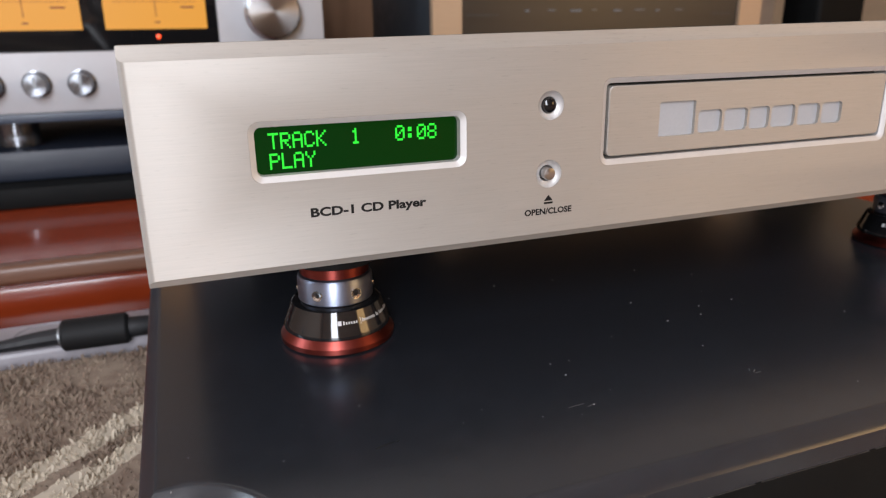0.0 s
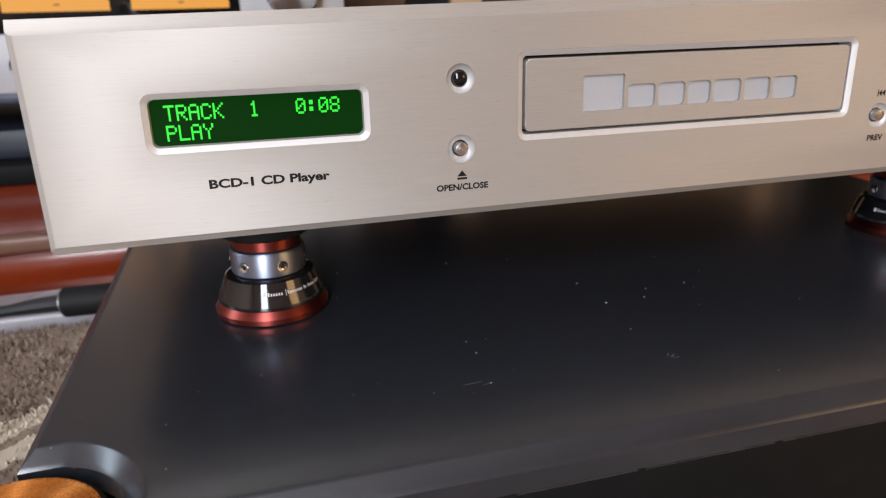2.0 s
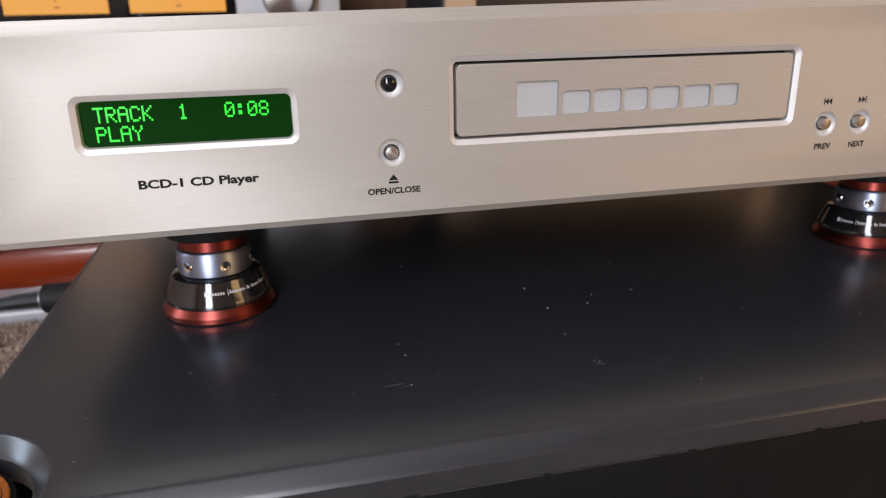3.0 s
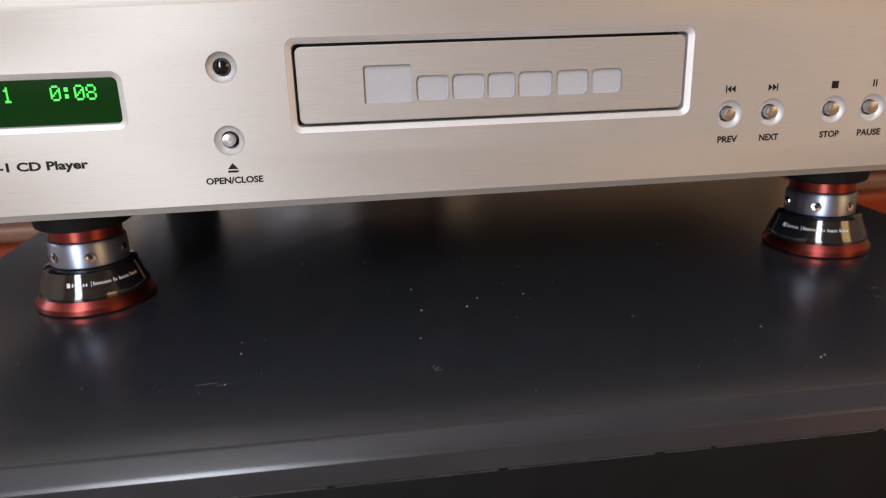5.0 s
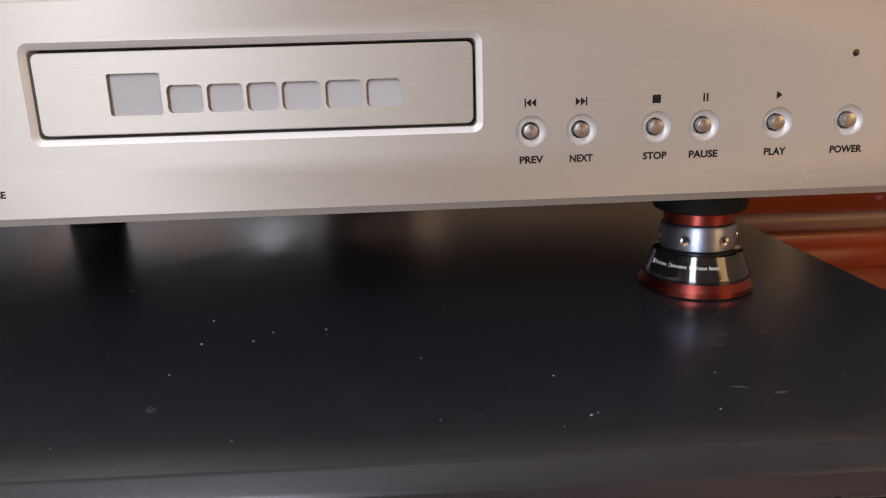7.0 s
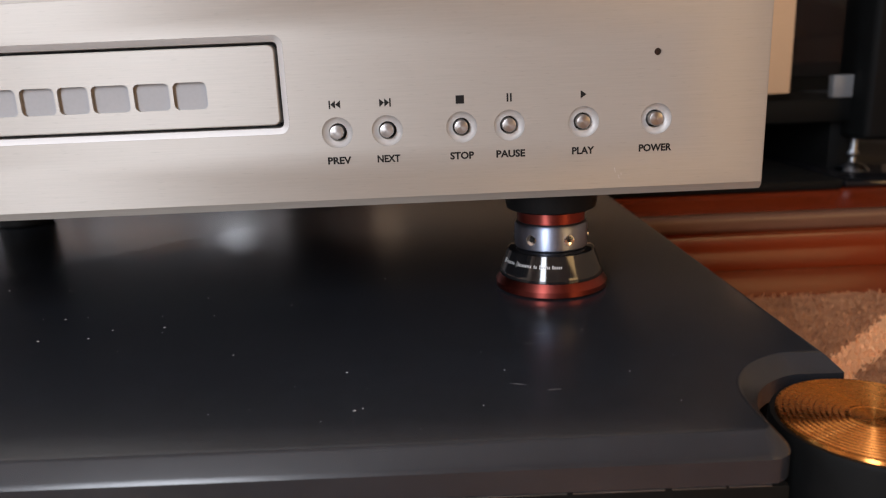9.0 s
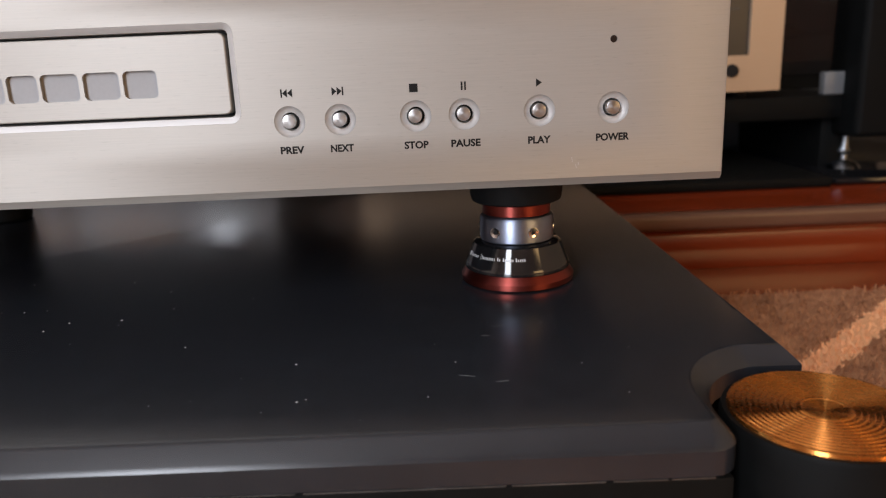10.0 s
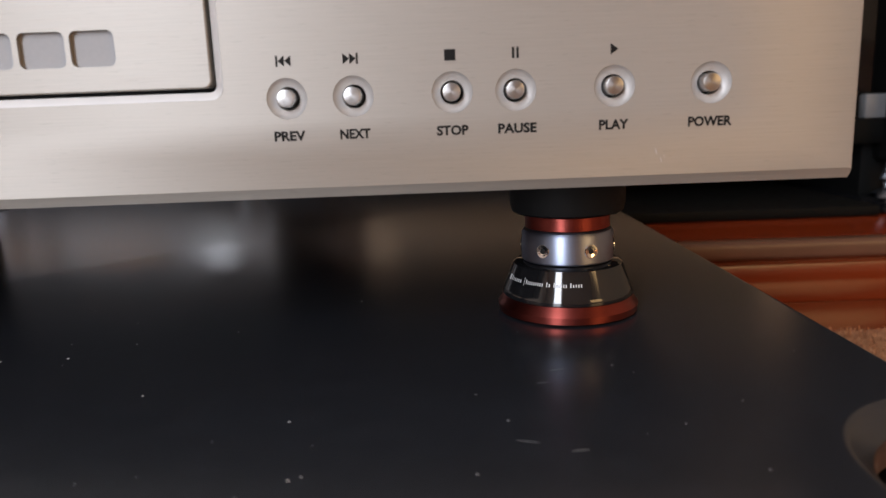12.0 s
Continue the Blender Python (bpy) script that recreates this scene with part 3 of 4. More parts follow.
def tray_door():
    bm = bmesh.new()
    rings = sheet_with_holes(bm, round_rect(TX0 + 0.0003, TX1 - 0.0003, TZ0 + 0.0003, TZ1 - 0.0003, 0.0017),
                             [round_rect(*g, 0.0016 if k else 0.0008) for k, g in enumerate(LOGO)], 0.0006)
    a = ring_at(bm, round_rect(TX0, TX1, TZ0, TZ1, 0.0020), 0.0009)
    b = ring_at(bm, round_rect(TX0, TX1, TZ0, TZ1, 0.0020), 0.0060)
    bridge(bm, a, rings[0]), bridge(bm, b, a)
    bm.faces.new(b)
    for k, g in enumerate(LOGO):
        c = ring_at(bm, round_rect(*g, 0.0016 if k else 0.0008), 0.0022)
        bridge(bm, rings[1 + k], c)
    bmesh.ops.recalc_face_normals(bm, faces=bm.faces)
    return bm


part("tray_recess", block(TRAY[0] + 0.001, TRAY[1] - 0.001, 0.0070, 0.0085, TRAY[2] + 0.001, TRAY[3] - 0.001), M_GAP, face, "black gap behind the tray door", soft=False)
door = player_part("tray_door", tray_door(), M_DOOR, None, "brushed aluminium tray door")
for k, g in enumerate(LOGO):
    bm = bmesh.new()
    flat_shape(bm, round_rect(g[0] - 0.0001, g[1] + 0.0001, g[2] - 0.0001, g[3] + 0.0001, 0.0016 if k else 0.0008), 0.00195, 0.001)
    bmesh.ops.recalc_face_normals(bm, faces=bm.faces)
    part("engraved_block", bm, M_ENGRAVE, door, "pale etched block", soft=False)

# push buttons, sensor and indicator
TO_FRONT = Matrix.Rotation(radians(90), 4, "X")  # turned about z -> axis towards -y
button_mesh = smooth(mesh_of(lathe([(0.00212, -0.006), (0.00212, 0.0004), (0.00200, 0.0006), (0.00180, 0.00068), (0.0, 0.00045)], 40, TO_FRONT), "push_button"))
button_mesh.materials.append(M_TURNED)
hole_mesh = mesh_of(lathe([(0.0, -0.0), (0.0027, 0.0)], 24, TO_FRONT, cap=False), "button_well")
hole_mesh.materials.append(M_GAP)
for n, x, z in BUTTONS:
    ob = new("push_button", button_mesh)
    ob.parent, ob.location = player, (x - 0.00018, -0.0004, z + PZ + 0.0001)
    ob["label"] = "turned aluminium push button"
    hole = new("button_well", hole_mesh)
    hole.parent, hole.location = ob, (0.00018, 0.0056, -0.0001)
player_part("infrared_sensor", lathe([(0.0026, -0.003), (0.0026, 0.0), (0.0023, 0.0010), (0.0014, 0.0016), (0.0, 0.0018)], 40, Matrix.Translation((SENSOR[0], 0.0016, SENSOR[1])) @ TO_FRONT), M_LENS, None, "glossy black sensor dome")
player_part("power_indicator", lathe([(0.00109, -0.001), (0.00105, 0.0002), (0.0, 0.0003)], 20, Matrix.Translation((0.3977, 0.0006, 0.0878)) @ TO_FRONT), M_DARKHOLE, None, "unlit dark indicator")

# printed captions and symbols
INK_Y = -0.00006
lettering("caption", "BCD-1 CD Player", 0.0477, 0.0847, 0.0600, 0.0026, INK_Y, M_INK, face, 0.038)
flag = bmesh.new()
flat_shape(flag, [(0.06015, 0.06190), (0.06085, 0.06222), (0.06085, 0.06262), (0.06062, 0.06262)], INK_Y, 0.00004)
bmesh.ops.recalc_face_normals(flag, faces=flag.faces)
part("figure_flag", flag, M_INK, face, soft=False)
lettering("caption", "OPEN/CLOSE", 0.1199, 0.1381, 0.0526, 0.0020, INK_Y, M_INK, face, 0.038)
for text, xa, xb in (("PREV", 0.2948, 0.3022), ("NEXT", 0.3104, 0.3176), ("STOP", 0.3333, 0.3408), ("PAUSE", 0.3478, 0.3569), ("PLAY", 0.3716, 0.3786), ("POWER", 0.3926, 0.4029)):
    lettering("caption", text, xa, xb, 0.0577, 0.0021, INK_Y, M_INK, face, 0.038)


def symbol(*shapes):
    bm = bmesh.new()
    for s in shapes:
        flat_shape(bm, s, INK_Y, 0.00004)
    bmesh.ops.recalc_face_normals(bm, faces=bm.faces)
    return part("symbol", bm, M_INK, face, soft=False)


def bar(x0, x1, z0, z1):
    return [(x0, z0), (x1, z0), (x1, z1), (x0, z1)]


SZ, SH = 0.0760, 0.00127
symbol([(0.1272, 0.0572), (0.1306, 0.0572), (0.1289, 0.0592)], bar(0.1272, 0.1306, 0.0561, 0.0568))
x = 0.29815
symbol(bar(x - 0.00178, x - 0.00132, SZ - SH, SZ + SH), [(x - 0.0013, SZ), (x + 0.00022, SZ - SH), (x + 0.00022, SZ + SH)], [(x + 0.00026, SZ), (x + 0.00178, SZ - SH), (x + 0.00178, SZ + SH)])
x = 0.31377
symbol(bar(x + 0.00132, x + 0.00178, SZ - SH, SZ + SH), [(x + 0.0013, SZ), (x - 0.00022, SZ + SH), (x - 0.00022, SZ - SH)], [(x - 0.00026, SZ), (x - 0.00178, SZ + SH), (x - 0.00178, SZ - SH)])
symbol(bar(0.3356, 0.3382, SZ - SH, SZ + SH))
symbol(bar(0.35134, 0.35188, SZ - SH, SZ + SH), bar(0.35237, 0.35291, SZ - SH, SZ + SH))
symbol([(0.3742, SZ - SH), (0.3760, SZ), (0.3742, SZ + SH)])

# fine pale nicks in the brushed face
for xa, za, xb, zb in ((0.3850, 0.0529, 0.3853, 0.0514), (0.3862, 0.0506, 0.3866, 0.0494), (0.3871, 0.0512, 0.3872, 0.0505)):
    bm = bmesh.new()
    flat_shape(bm, [(xa, za), (xb, zb), (xb + 0.00012, zb), (xa + 0.00012, za)], INK_Y, 0.00004)
    bmesh.ops.recalc_face_normals(bm, faces=bm.faces)
    part("nick", bm, M_WHITE_INK, face, "fine pale scratch", soft=False)

# casing and its own rubber feet
player_part("casing", block(0.0085, 0.4240, 0.0116, 0.284, 0.0465, 0.1070, 0.0012), M_CHASSIS)
FEET = [(0.0628, 0.0460), (0.3725, 0.0492), (0.0620, 0.2250)]
for x, y in FEET[2:]:
    player_part("rear_foot", lathe([(0.0150, 0.0002), (0.0160, 0.0012), (0.0170, 0.0464)], 48, Matrix.Translation((x, y, 0))), M_RUBBER)
for x, y in FEET[:2]:
    player_part("rubber_foot", lathe([(0.0160, 0.0313), (0.0172, 0.0320), (0.0177, 0.0345), (0.0180, 0.0464)], 48, Matrix.Translation((x, y, 0))), M_RUBBER)

# ---- isolation feet ----


def isolation_foot(x, y, turn):
    foot = thing("isolation_foot", "stacked red, black and silver machined isolation foot under the disc player", "isolation foot", (x, y, 0), "isolation feet under the player")
    part("base_disc", lathe([(0.0205, 0.0003), (0.0217, 0.0007), (0.0219, 0.0028), (0.0215, 0.0034), (0.0194, 0.0062), (0.0, 0.0062)], 72), M_RED, foot, "red anodised base disc")
    cone = part("cone", lathe([(0.0196, 0.0050), (0.0203, 0.0058), (0.0204, 0.0070), (0.0200, 0.0078), (0.0170, 0.0155), (0.0160, 0.0161), (0.0, 0.0161)], 72), M_GLOSS, foot, "glossy black cone with small white print")
    # print on the cone: plain white bars, set round the front
    marks = [(-41, -37, 0.0110, 0.0126), (-14.4, -13.9, 0.0107, 0.0130)]
    for a0, count, pitch in ((-35, 6, 3.0), (-12, 9, 2.2), (10, 2, 2.4), (17, 6, 2.2), (32, 5, 2.4)):
        for k in range(count):
            marks.append((a0 + k * pitch, a0 + k * pitch + pitch * 0.5, 0.0112, 0.0121 if k else 0.0125))
    for a0, a1, h0, h1 in marks:
        bm = bmesh.new()
        steps = 1
        rows = []
        for h in (h0, h1):
            r = 0.0200 + (0.0170 - 0.0200) * (h - 0.0078) / 0.0077 + 0.00006
            rows.append([bm.verts.new((r * math.sin(radians(a0 + (a1 - a0) * i / steps + turn)), -r * math.cos(radians(a0 + (a1 - a0) * i / steps + turn)), h)) for i in range(steps + 1)])
        for i in range(steps):
            bm.faces.new((rows[0][i], rows[0][i + 1], rows[1][i + 1], rows[1][i]))
        part("print_bar", bm, M_WHITE_INK, cone, "white printed bar", soft=False)
    # silver ring with countersunk holes
    part("neck", lathe([(0.0111, 0.0161), (0.0111, 0.0310)], 48), M_GLOSS, foot)
    ring = part("ring", lathe([(0.0112, 0.0164), (0.0138, 0.0165), (0.0142, 0.0170), (0.0142, 0.0250), (0.0136, 0.0260), (0.0112, 0.0262)], 72), M_RING, foot, "satin silver ring with drilled holes")
    for k in range(6):
        a = radians(60 * k + 20)
        m = Matrix.Rotation(a, 4, "Z") @ Matrix.Translation((0, -0.0142, 0.0208)) @ TO_FRONT
        part("drilled_hole", lathe([(0.0, -0.0001), (0.0006, -0.00005), (0.0013, 0.0001), (0.0019, 0.00028), (0.00205, 0.00028), (0.00215, 0.00002)], 24, m, cap=False), M_CHROME, ring, "shiny countersunk hole")
        part("bore", lathe([(0.00085, 0.00001), (0.0, 0.00006)], 16, m, cap=False), M_GAP, ring, "dark bore", soft=False)
    part("collar", lathe([(0.0124, 0.0264), (0.0131, 0.0268), (0.0131, 0.0306), (0.0125, 0.0311)], 60), M_RED, foot, "red anodised collar")
    part("top_pad", lathe([(0.0120, 0.0309), (0.0120, 0.0314)], 40), M_RUBBER, foot)
    return foot


for (x, y), turn in zip(FEET[:2], (30, -39)):
    isolation_foot(x, y, turn)

# ---- dust and small marks on the platform ----


def speck(bm, x, y, size, ang, long=1.0):
    u, v = Vector((math.cos(ang), math.sin(ang), 0)) * size * long, Vector((-math.sin(ang), math.cos(ang), 0)) * size * 0.6
    c = Vector((x, y, 0.00005))
    vs = [bm.verts.new(c - u - v), bm.verts.new(c + u - v), bm.verts.new(c + u + v), bm.verts.new(c - u + v)]
    top = bm.verts.new(c + Vector((0, 0, size * 0.7)))
    for i in range(4):
        bm.faces.new((vs[i], vs[(i + 1) % 4], top))


rng = random.Random(11)
bm = bmesh.new()
for x, y in ((0.1870, 0.0290), (0.1889, 0.0067), (0.2060, 0.0073), (0.2111, 0.0148), (0.2293, 0.0156), (0.3001, -0.0300), (0.3051, -0.0544)):
    speck(bm, x, y, rng.uniform(0.00028, 0.00038), rng.uniform(-0.3, 0.5), 1.2)
for x, y in ((0.1862, -0.0174), (0.1275, -0.0184), (0.1257, -0.0390), (0.2149, -0.0588), (0.2619, -0.0130), (0.2438, 0.0262), (0.3814, -0.037), (0.3462, -0.0329), (0.3387, -0.0543),
             (0.3072, -0.0532), (0.3047, 0.065), (0.1414, 0.0707), (0.1266, -0.0092)):
    speck(bm, x, y, rng.uniform(0.00018, 0.00026), rng.uniform(0, 3), 1.3)
for i in range(70):
    speck(bm, rng.uniform(0.0, 0.43), rng.uniform(-0.07, 0.09), rng.uniform(0.00006, 0.00016), rng.uniform(0, 3), rng.uniform(0.8, 2.2))
dust = tagged(part("dust", bm, M_DUST, None, soft=False), "pale specks of dust on the black platform", "dust", kind="stuff")
for x, y, s, a, l in ((0.1202, -0.0376, 0.00016, 0.11, 20), (0.1250, -0.0390, 0.00015, 0.29, 13), (0.1889, -0.0401, 0.0003, 0.6, 4), (0.1879, -0.0389, 0.00025, 1.0, 5), (0.1893, -0.0415, 0.0002, 0.1, 7),
                      (0.3491, -0.0425, 0.0002, -0.3, 12), (0.3584, -0.0468, 0.0003, 0.1, 6), (0.3605, -0.0052, 0.0002, 0.2, 9), (0.3559, -0.0132, 0.00018, 0.0, 8)):
    bm = bmesh.new()
    speck(bm, x, y, s, a, l)
    part("scratch", bm, M_SCUFF, plate, "pale scratch in the black paint", soft=False)

bm = bmesh.new()
for k in range(5):
    speck(bm, 0.0560 + 0.0015 * k, -0.0369 + 0.0012 * math.sin(k / 4 * 1.6), 0.0005 - 0.00006 * abs(k - 1), 0.15 + 0.1 * k, 2.0)
bmesh.ops.scale(bm, vec=(1, 1, 0.05), verts=bm.verts)
bmesh.ops.translate(bm, vec=(0, 0, 0.00004), verts=bm.verts)
part("scratch", bm, M_GAP, plate, "dull dark rub mark in the black paint", soft=False)

# ---- amplifier with amber meters, on its rack shelf ----
AY = 0.53
rack = thing("rack_shelf", "dark blue-grey rack shelf standing on the red bench", "shelf", (-0.1, 0.7, BENCH_Z))
part("board", block(-0.30, 0.31, -0.17, 0.25, 0.020, 0.048, 0.003), M_NAVY, rack)
part("plinth", block(-0.295, 0.300, -0.200, 0.24, 0.0005, 0.0195, 0.002), M_BLACKPAINT, rack, "black plinth under the shelf board")
for x in (-0.26, 0.27):
    for y in (-0.13, 0.21):
        part("leg", lathe([(0.014, 0.0), (0.016, 0.004), (0.016, 0.0205)], 24, Matrix.Translation((x, y, 0))), M_BLACKPAINT, rack)

amp = thing("meter_amplifier", "silver amplifier with two lit amber meters and round knobs", "amplifier", (-0.1, 0.7, BENCH_Z + 0.048))
AO = Vector((-0.1, 0.7, BENCH_Z + 0.048))


def amp_part(name, bm, mat, label="", parent=None, soft=True):
    bmesh.ops.translate(bm, verts=bm.verts, vec=-AO)
    return part(name, bm, mat, parent or amp, label, soft)


amp_part("casing", block(-0.36, 0.160, AY + 0.008, AY + 0.34, 0.036, 0.222, 0.002), M_AMPDARK)
amp_part("lower_panel", block(-0.365, 0.163, AY, AY + 0.0078, 0.0455, 0.0985, 0.001), M_SILVER, "silver lower panel")
amp_part("sill", block(-0.365, 0.163, AY + 0.001, AY + 0.0075, 0.037, 0.0452, 0.001), M_BLUEGREY)
amp_part("control_panel", block(0.0615, 0.163, AY, AY + 0.0078, 0.0990, 0.225, 0.001), M_SILVER, "silver control panel")
win = amp_part("meter_window", block(-0.365, 0.0612, AY + 0.001, AY + 0.0075, 0.0990, 0.225, 0.001), M_BLACKGLASS, "black glass meter window")
for x0, x1 in ((-0.147, -0.0560), (-0.0370, 0.0515)):
    meter = amp_part("meter_face", block(x0, x1, AY - 0.0005, AY + 0.0006, 0.1172, 0.178), M_METER, "lit amber meter face", soft=False)
    xm = (x0 + x1) / 2
    for xa, xb, za, zb in ((xm + 0.022, xm + 0.034, 0.1355, 0.1372), (xm - 0.002, xm + 0.003, 0.1225, 0.1240), (xm - 0.036, xm + 0.036, 0.1410, 0.1414), (xm - 0.0004, xm + 0.0004, 0.128, 0.165)):
        amp_part("scale_mark", block(xa, xb, AY - 0.0008, AY - 0.0004, za, zb), M_MARK, parent=meter, soft=False)
amp_part("indicator", lathe([(0.0022, -0.002), (0.002, 0.001), (0.0, 0.0016)], 20, Matrix.Translation((0.0072, AY + 0.001, 0.1105)) @ TO_FRONT), M_LED, "small lit red indicator")
for i in range(8):
    x = -0.323 + 0.037 * i + 0.0005
    knob = amp_part("small_knob", lathe([(0.0122, 0.0), (0.0122, 0.002), (0.0108, 0.0024), (0.0102, 0.012), (0.0094, 0.0135), (0.0, 0.0135)], 36, Matrix.Translation((x, AY, 0.0707)) @ TO_FRONT), M_KNOB, "small dark grey metal knob")
    amp_part("pointer", block(x - 0.0013, x + 0.0013, AY - 0.0150, AY - 0.0134, 0.068, 0.078), M_POINTER, parent=knob)
kn = amp_part("volume_knob", lathe([(0.0262, 0.0), (0.0262, 0.003), (0.0250, 0.004), (0.0250, 0.020), (0.0235, 0.0215), (0.0, 0.0225)], 64, Matrix.Translation((0.1125, AY, 0.1315)) @ TO_FRONT), M_VOLUME, "large turned aluminium knob")
for x in (-0.33, -0.128, 0.13):
    amp_part("foot", lathe([(0.016, 0.0122), (0.018, 0.014), (0.018, 0.0355)], 32, Matrix.Translation((x, AY + 0.035, 0))), M_KNOB, "dark metal foot")

# ---- champagne-coloured component with a black front window ----
CY = 0.48
stand = thing("black_stand", "black low stand on the bench", "stand", (0.47, 0.64, BENCH_Z))
part("stand_top", block(-0.235, 0.30, -0.155, 0.20, 0.055, 0.078, 0.002), M_BLACKPAINT, stand)
for x in (-0.21, 0.27):
    part("stand_side", block(x - 0.012, x + 0.012, -0.14, 0.19, 0.0, 0.0548, 0.001), M_BLACKPAINT, stand)

part("base_slab", block(-0.235, 0.225, -0.230, 0.20, 0.0005, 0.0095, 0.002), M_BLACKPAINT, stand, "black base slab")

tuner = thing("tuner", "champagne-coloured component with a dark front window", "tuner", (0.467, 0.60, BENCH_Z + 0.0785))
TO = Vector((0.467, 0.60, BENCH_Z + 0.0785))


def tuner_part(name, bm, mat, label="", soft=True):
    bmesh.ops.translate(bm, verts=bm.verts, vec=-TO)
    return part(name, bm, mat, tuner, label, soft)


def tuner_front():
    bm = bmesh.new()
    outer = bar(0.262, 0.6735, 0.049, 0.205)
    inner = bar(0.293, 0.642, 0.083, 0.190)
    rf = sheet_with_holes(bm, outer, [inner], CY)
    rk = sheet_with_holes(bm, outer, [inner], CY + 0.008)
    for a, b in zip(rf, rk):
        bridge(bm, a, b)
    bmesh.ops.recalc_face_normals(bm, faces=bm.faces)
    return bm


tuner_part("front_frame", tuner_front(), M_BEIGE, "champagne front frame", soft=False)
tuner_part("front_window", block(0.2925, 0.6425, CY + 0.004, CY + 0.0075, 0.0825, 0.1905), M_TUNERGLASS, "dark brown-grey front window")
tuner_part("casing", block(0.266, 0.670, CY + 0.0082, CY + 0.24, 0.049, 0.200, 0.002), M_AMPDARK)
for x in (0.29, 0.645):
    tuner_part("foot", lathe([(0.011, 0.0426), (0.012, 0.0488)], 24, Matrix.Translation((x, CY + 0.03, 0))), M_RUBBER)
tuner_part("push_button", lathe([(0.0062, 0.0), (0.0058, 0.003), (0.0, 0.0034)], 28, Matrix.Translation((0.626, CY, 0.069)) @ TO_FRONT), M_RUBBER, "dark round button")
for i in range(8):
    tuner_part("window_mark", block(0.365 + 0.027 * i, 0.370 + 0.027 * i + 0.004 * (i % 3), CY + 0.003, CY + 0.0039, 0.1290 + 0.001 * (i % 2), 0.1312), M_DIM, "pale unreadable print", soft=False)
for xa, xb in ((0.30, 0.335), (0.605, 0.632)):
    tuner_part("window_mark", block(xa, xb, CY + 0.003, CY + 0.0039, 0.1255, 0.1270), M_AMPDARK, soft=False)

# ---- slim black speaker on chrome spikes ----
speaker = thing("slim_speaker", "slim black floor speaker on chrome spiked feet", "speaker", (0.775, 0.52, BENCH_Z))
part("cabinet", block(-0.037, 0.037, -0.064, -0.006, 0.038, 0.95, 0.006, 3), M_BLACKPAINT, speaker)
part("base_plate", block(-0.075, 0.12, -0.105, 0.19, 0.0005, 0.007, 0.003), M_BLACKGLASS, speaker, "glossy black base plate")
for x in (-0.033, 0.033):
    for y in (-0.040,):
        part("spike", lathe([(0.016, 0.0072), (0.012, 0.012), (0.004, 0.015), (0.0035, 0.020), (0.0065, 0.023), (0.004, 0.028), (0.0038, 0.0382)], 24, Matrix.Translation((x, y, 0))), M_KNOB, speaker, "dark chrome spike")

# ---- dark cabinet and wooden panels further back ----
dark = thing("black_cabinet", "dark black cabinet at the back of the bench", "cabinet", (0.78, 0.95, BENCH_Z))
part("body", block(-0.30, 0.20, -0.15, 0.12, 0.0, 0.75, 0.003), M_BLACKPAINT, dark)
part("door", block(-0.29, 0.19, -0.154, -0.1505, 0.09, 0.73, 0.001), M_BLACKGLASS, dark, "glossy black door")
# a white box; the shadow it stands in is put into its grey
card = tagged(part("plastic_box", block(-0.011, 0.011, -0.006, 0.006, 0.0, 0.022, 0.002), M_BOX_SHADED, None), "small white plastic box, coloured grey for the shadow on it", "box")
card.location = (0.7300, 0.490, 0.0422)
sh = tagged(part("low_shelf", block(0.70, 0.99, 0.70, 0.7955, BENCH_Z, 0.035, 0.002), M_AMPDARK, None), "dark grey low shelf in front of the black cabinet", "shelf")
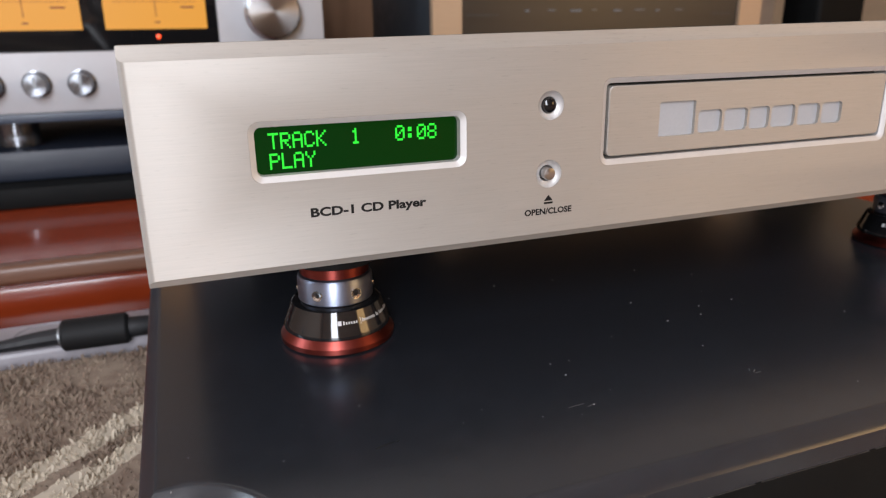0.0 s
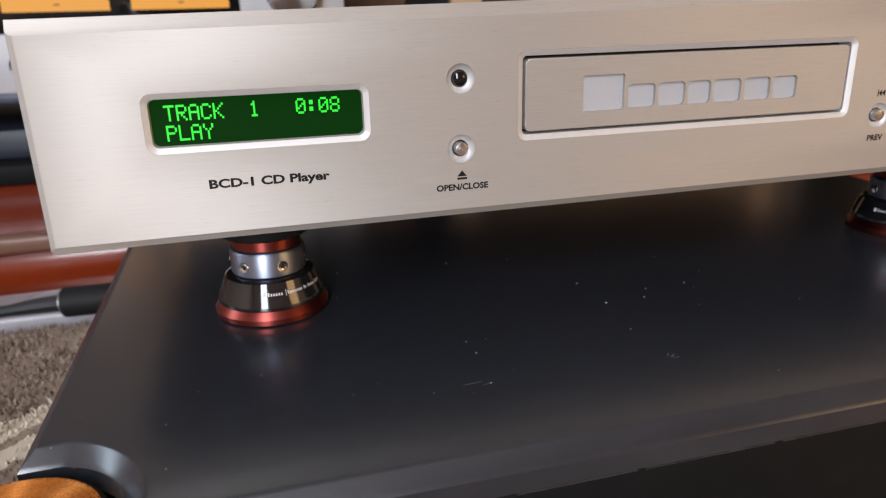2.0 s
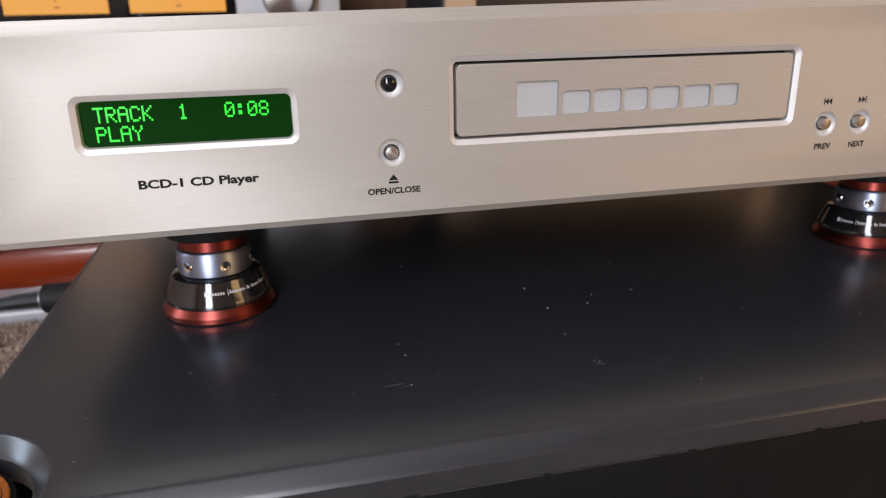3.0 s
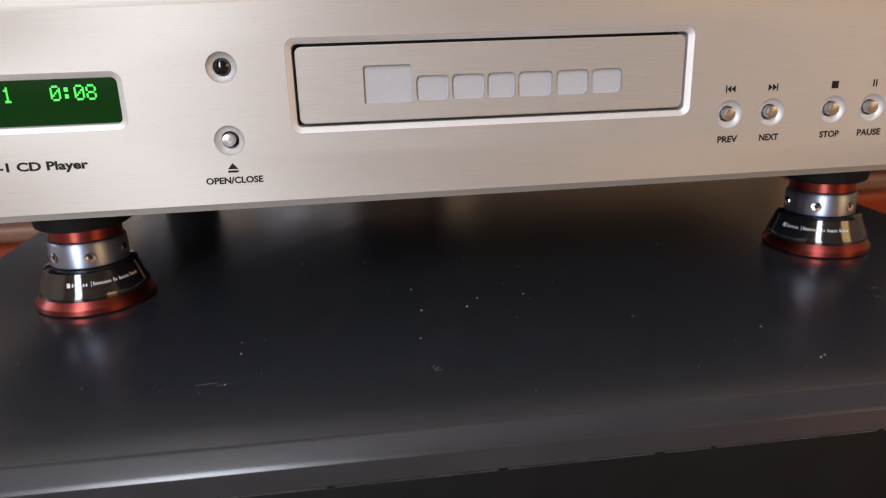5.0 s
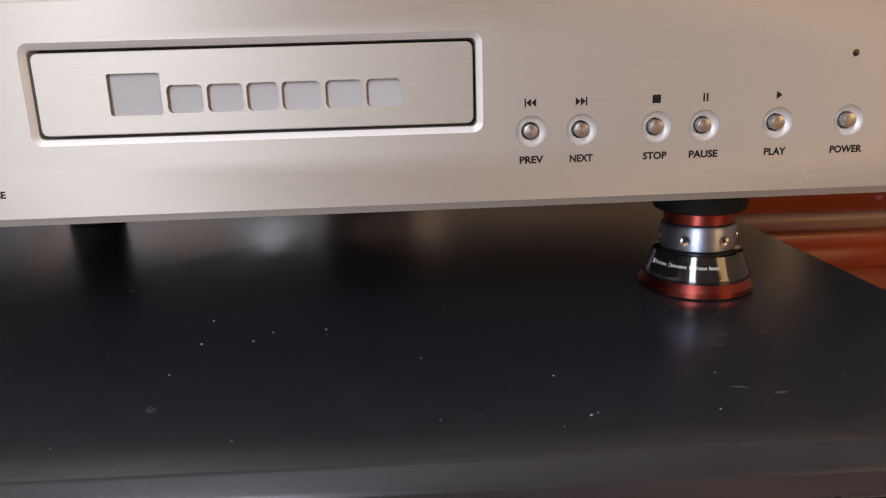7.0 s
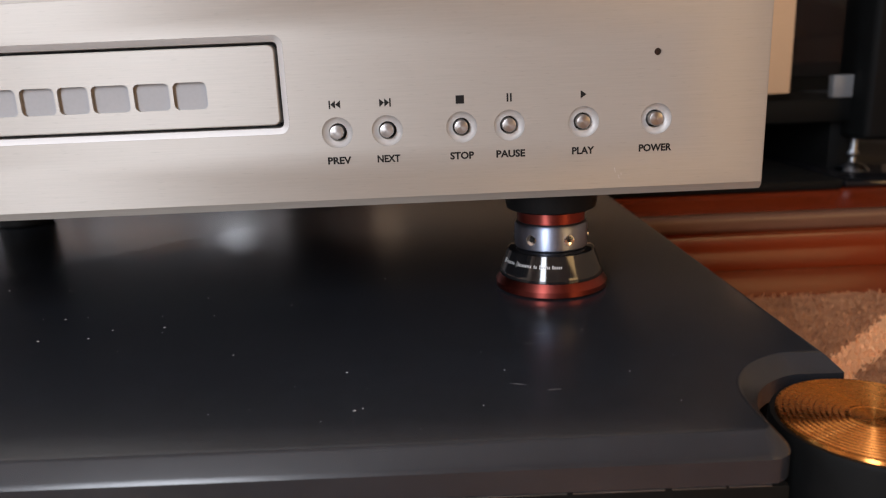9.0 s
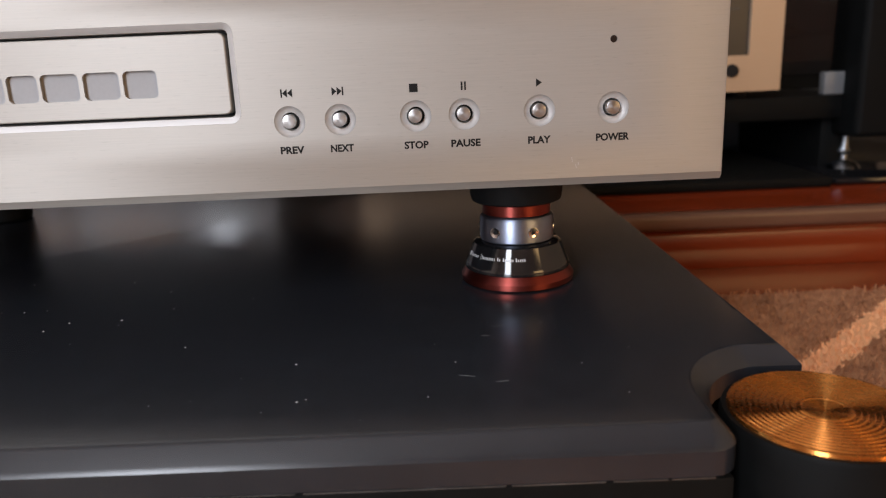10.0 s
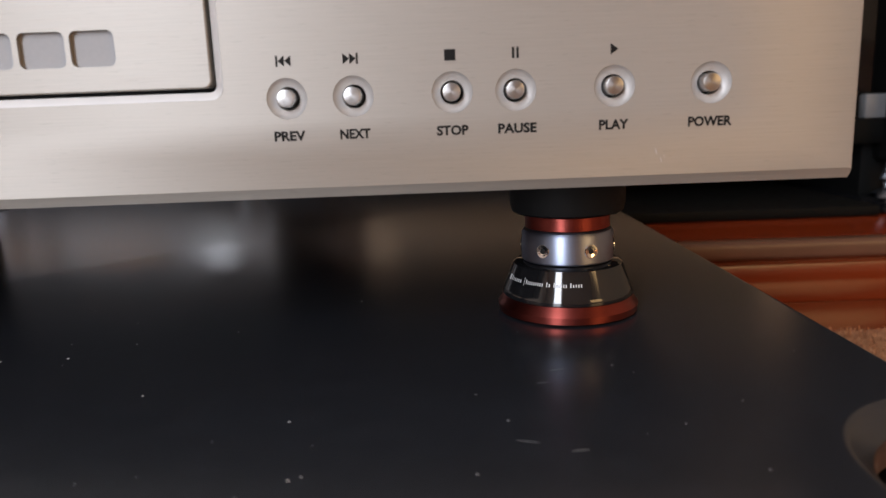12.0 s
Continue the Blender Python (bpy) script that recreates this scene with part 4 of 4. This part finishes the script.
panel_a = tagged(part("wooden_cabinet", block(0.10, 0.335, 0.86, 1.15, BENCH_Z, 0.9, 0.004), M_BROWN, None), "brown wooden cabinet behind the equipment", "cabinet")
panel_b = tagged(part("dark_wooden_cabinet", block(0.3355, 0.478, 0.88, 1.15, BENCH_Z, 0.9, 0.004), M_DARKBROWN, None), "dark brown wooden cabinet behind the equipment", "cabinet")

# ---- power strip and cable connector on the floor beside the rug ----
strip = thing("power_strip", "white plastic power strip on the floor", "power strip", (-0.13, 0.262, FLOOR_Z))
part("body", block(-0.17, 0.125, -0.022, 0.024, 0.0, 0.016, 0.004, 3), M_PLASTIC, strip)
for x in (-0.10, -0.05, 0.0, 0.05):
    part("socket", lathe([(0.0185, 0.0155), (0.0185, 0.0168), (0.0172, 0.0170), (0.0165, 0.0162), (0.0, 0.0162)], 32, Matrix.Translation((x, 0.0, 0))), M_PLASTIC, strip)
plug = thing("cable_connector", "thick black cable connector lying by the rug", "connector", (-0.048, 0.2395, -0.0697))
TO_X = Matrix.Rotation(radians(90), 4, "Y")
PM = Matrix.Translation((0, 0, 0.0095)) @ Matrix.Rotation(radians(-2), 4, "Z")
part("sleeve", lathe([(0.0, -0.019), (0.0082, -0.019), (0.0096, -0.0175), (0.0096, 0.017), (0.0085, 0.0185), (0.0, 0.0185)], 32, PM @ TO_X), M_RUBBER, plug)
part("ferrule", lathe([(0.0, -0.0205), (0.0062, -0.0205), (0.0062, -0.0188)], 28, PM @ TO_X), M_POINTER, plug, "pale metal ferrule")
part("tail", lathe([(0.0, 0.0184), (0.0066, 0.0184), (0.0060, 0.030), (0.004, 0.034), (0.0, 0.034)], 28, PM @ TO_X), M_CABLE, plug)
part("cable", tube([(-0.020, 0.0007, 0.0095), (-0.034, 0.001, 0.009), (-0.05, 0.001, 0.008), (-0.08, 0.000, 0.007), (-0.12, -0.004, 0.0062), (-0.17, -0.004, 0.0055), (-0.24, 0.004, 0.005)], [0.0052, 0.0048, 0.0036, 0.0032, 0.0032, 0.0032, 0.0032]), M_CABLE, plug)
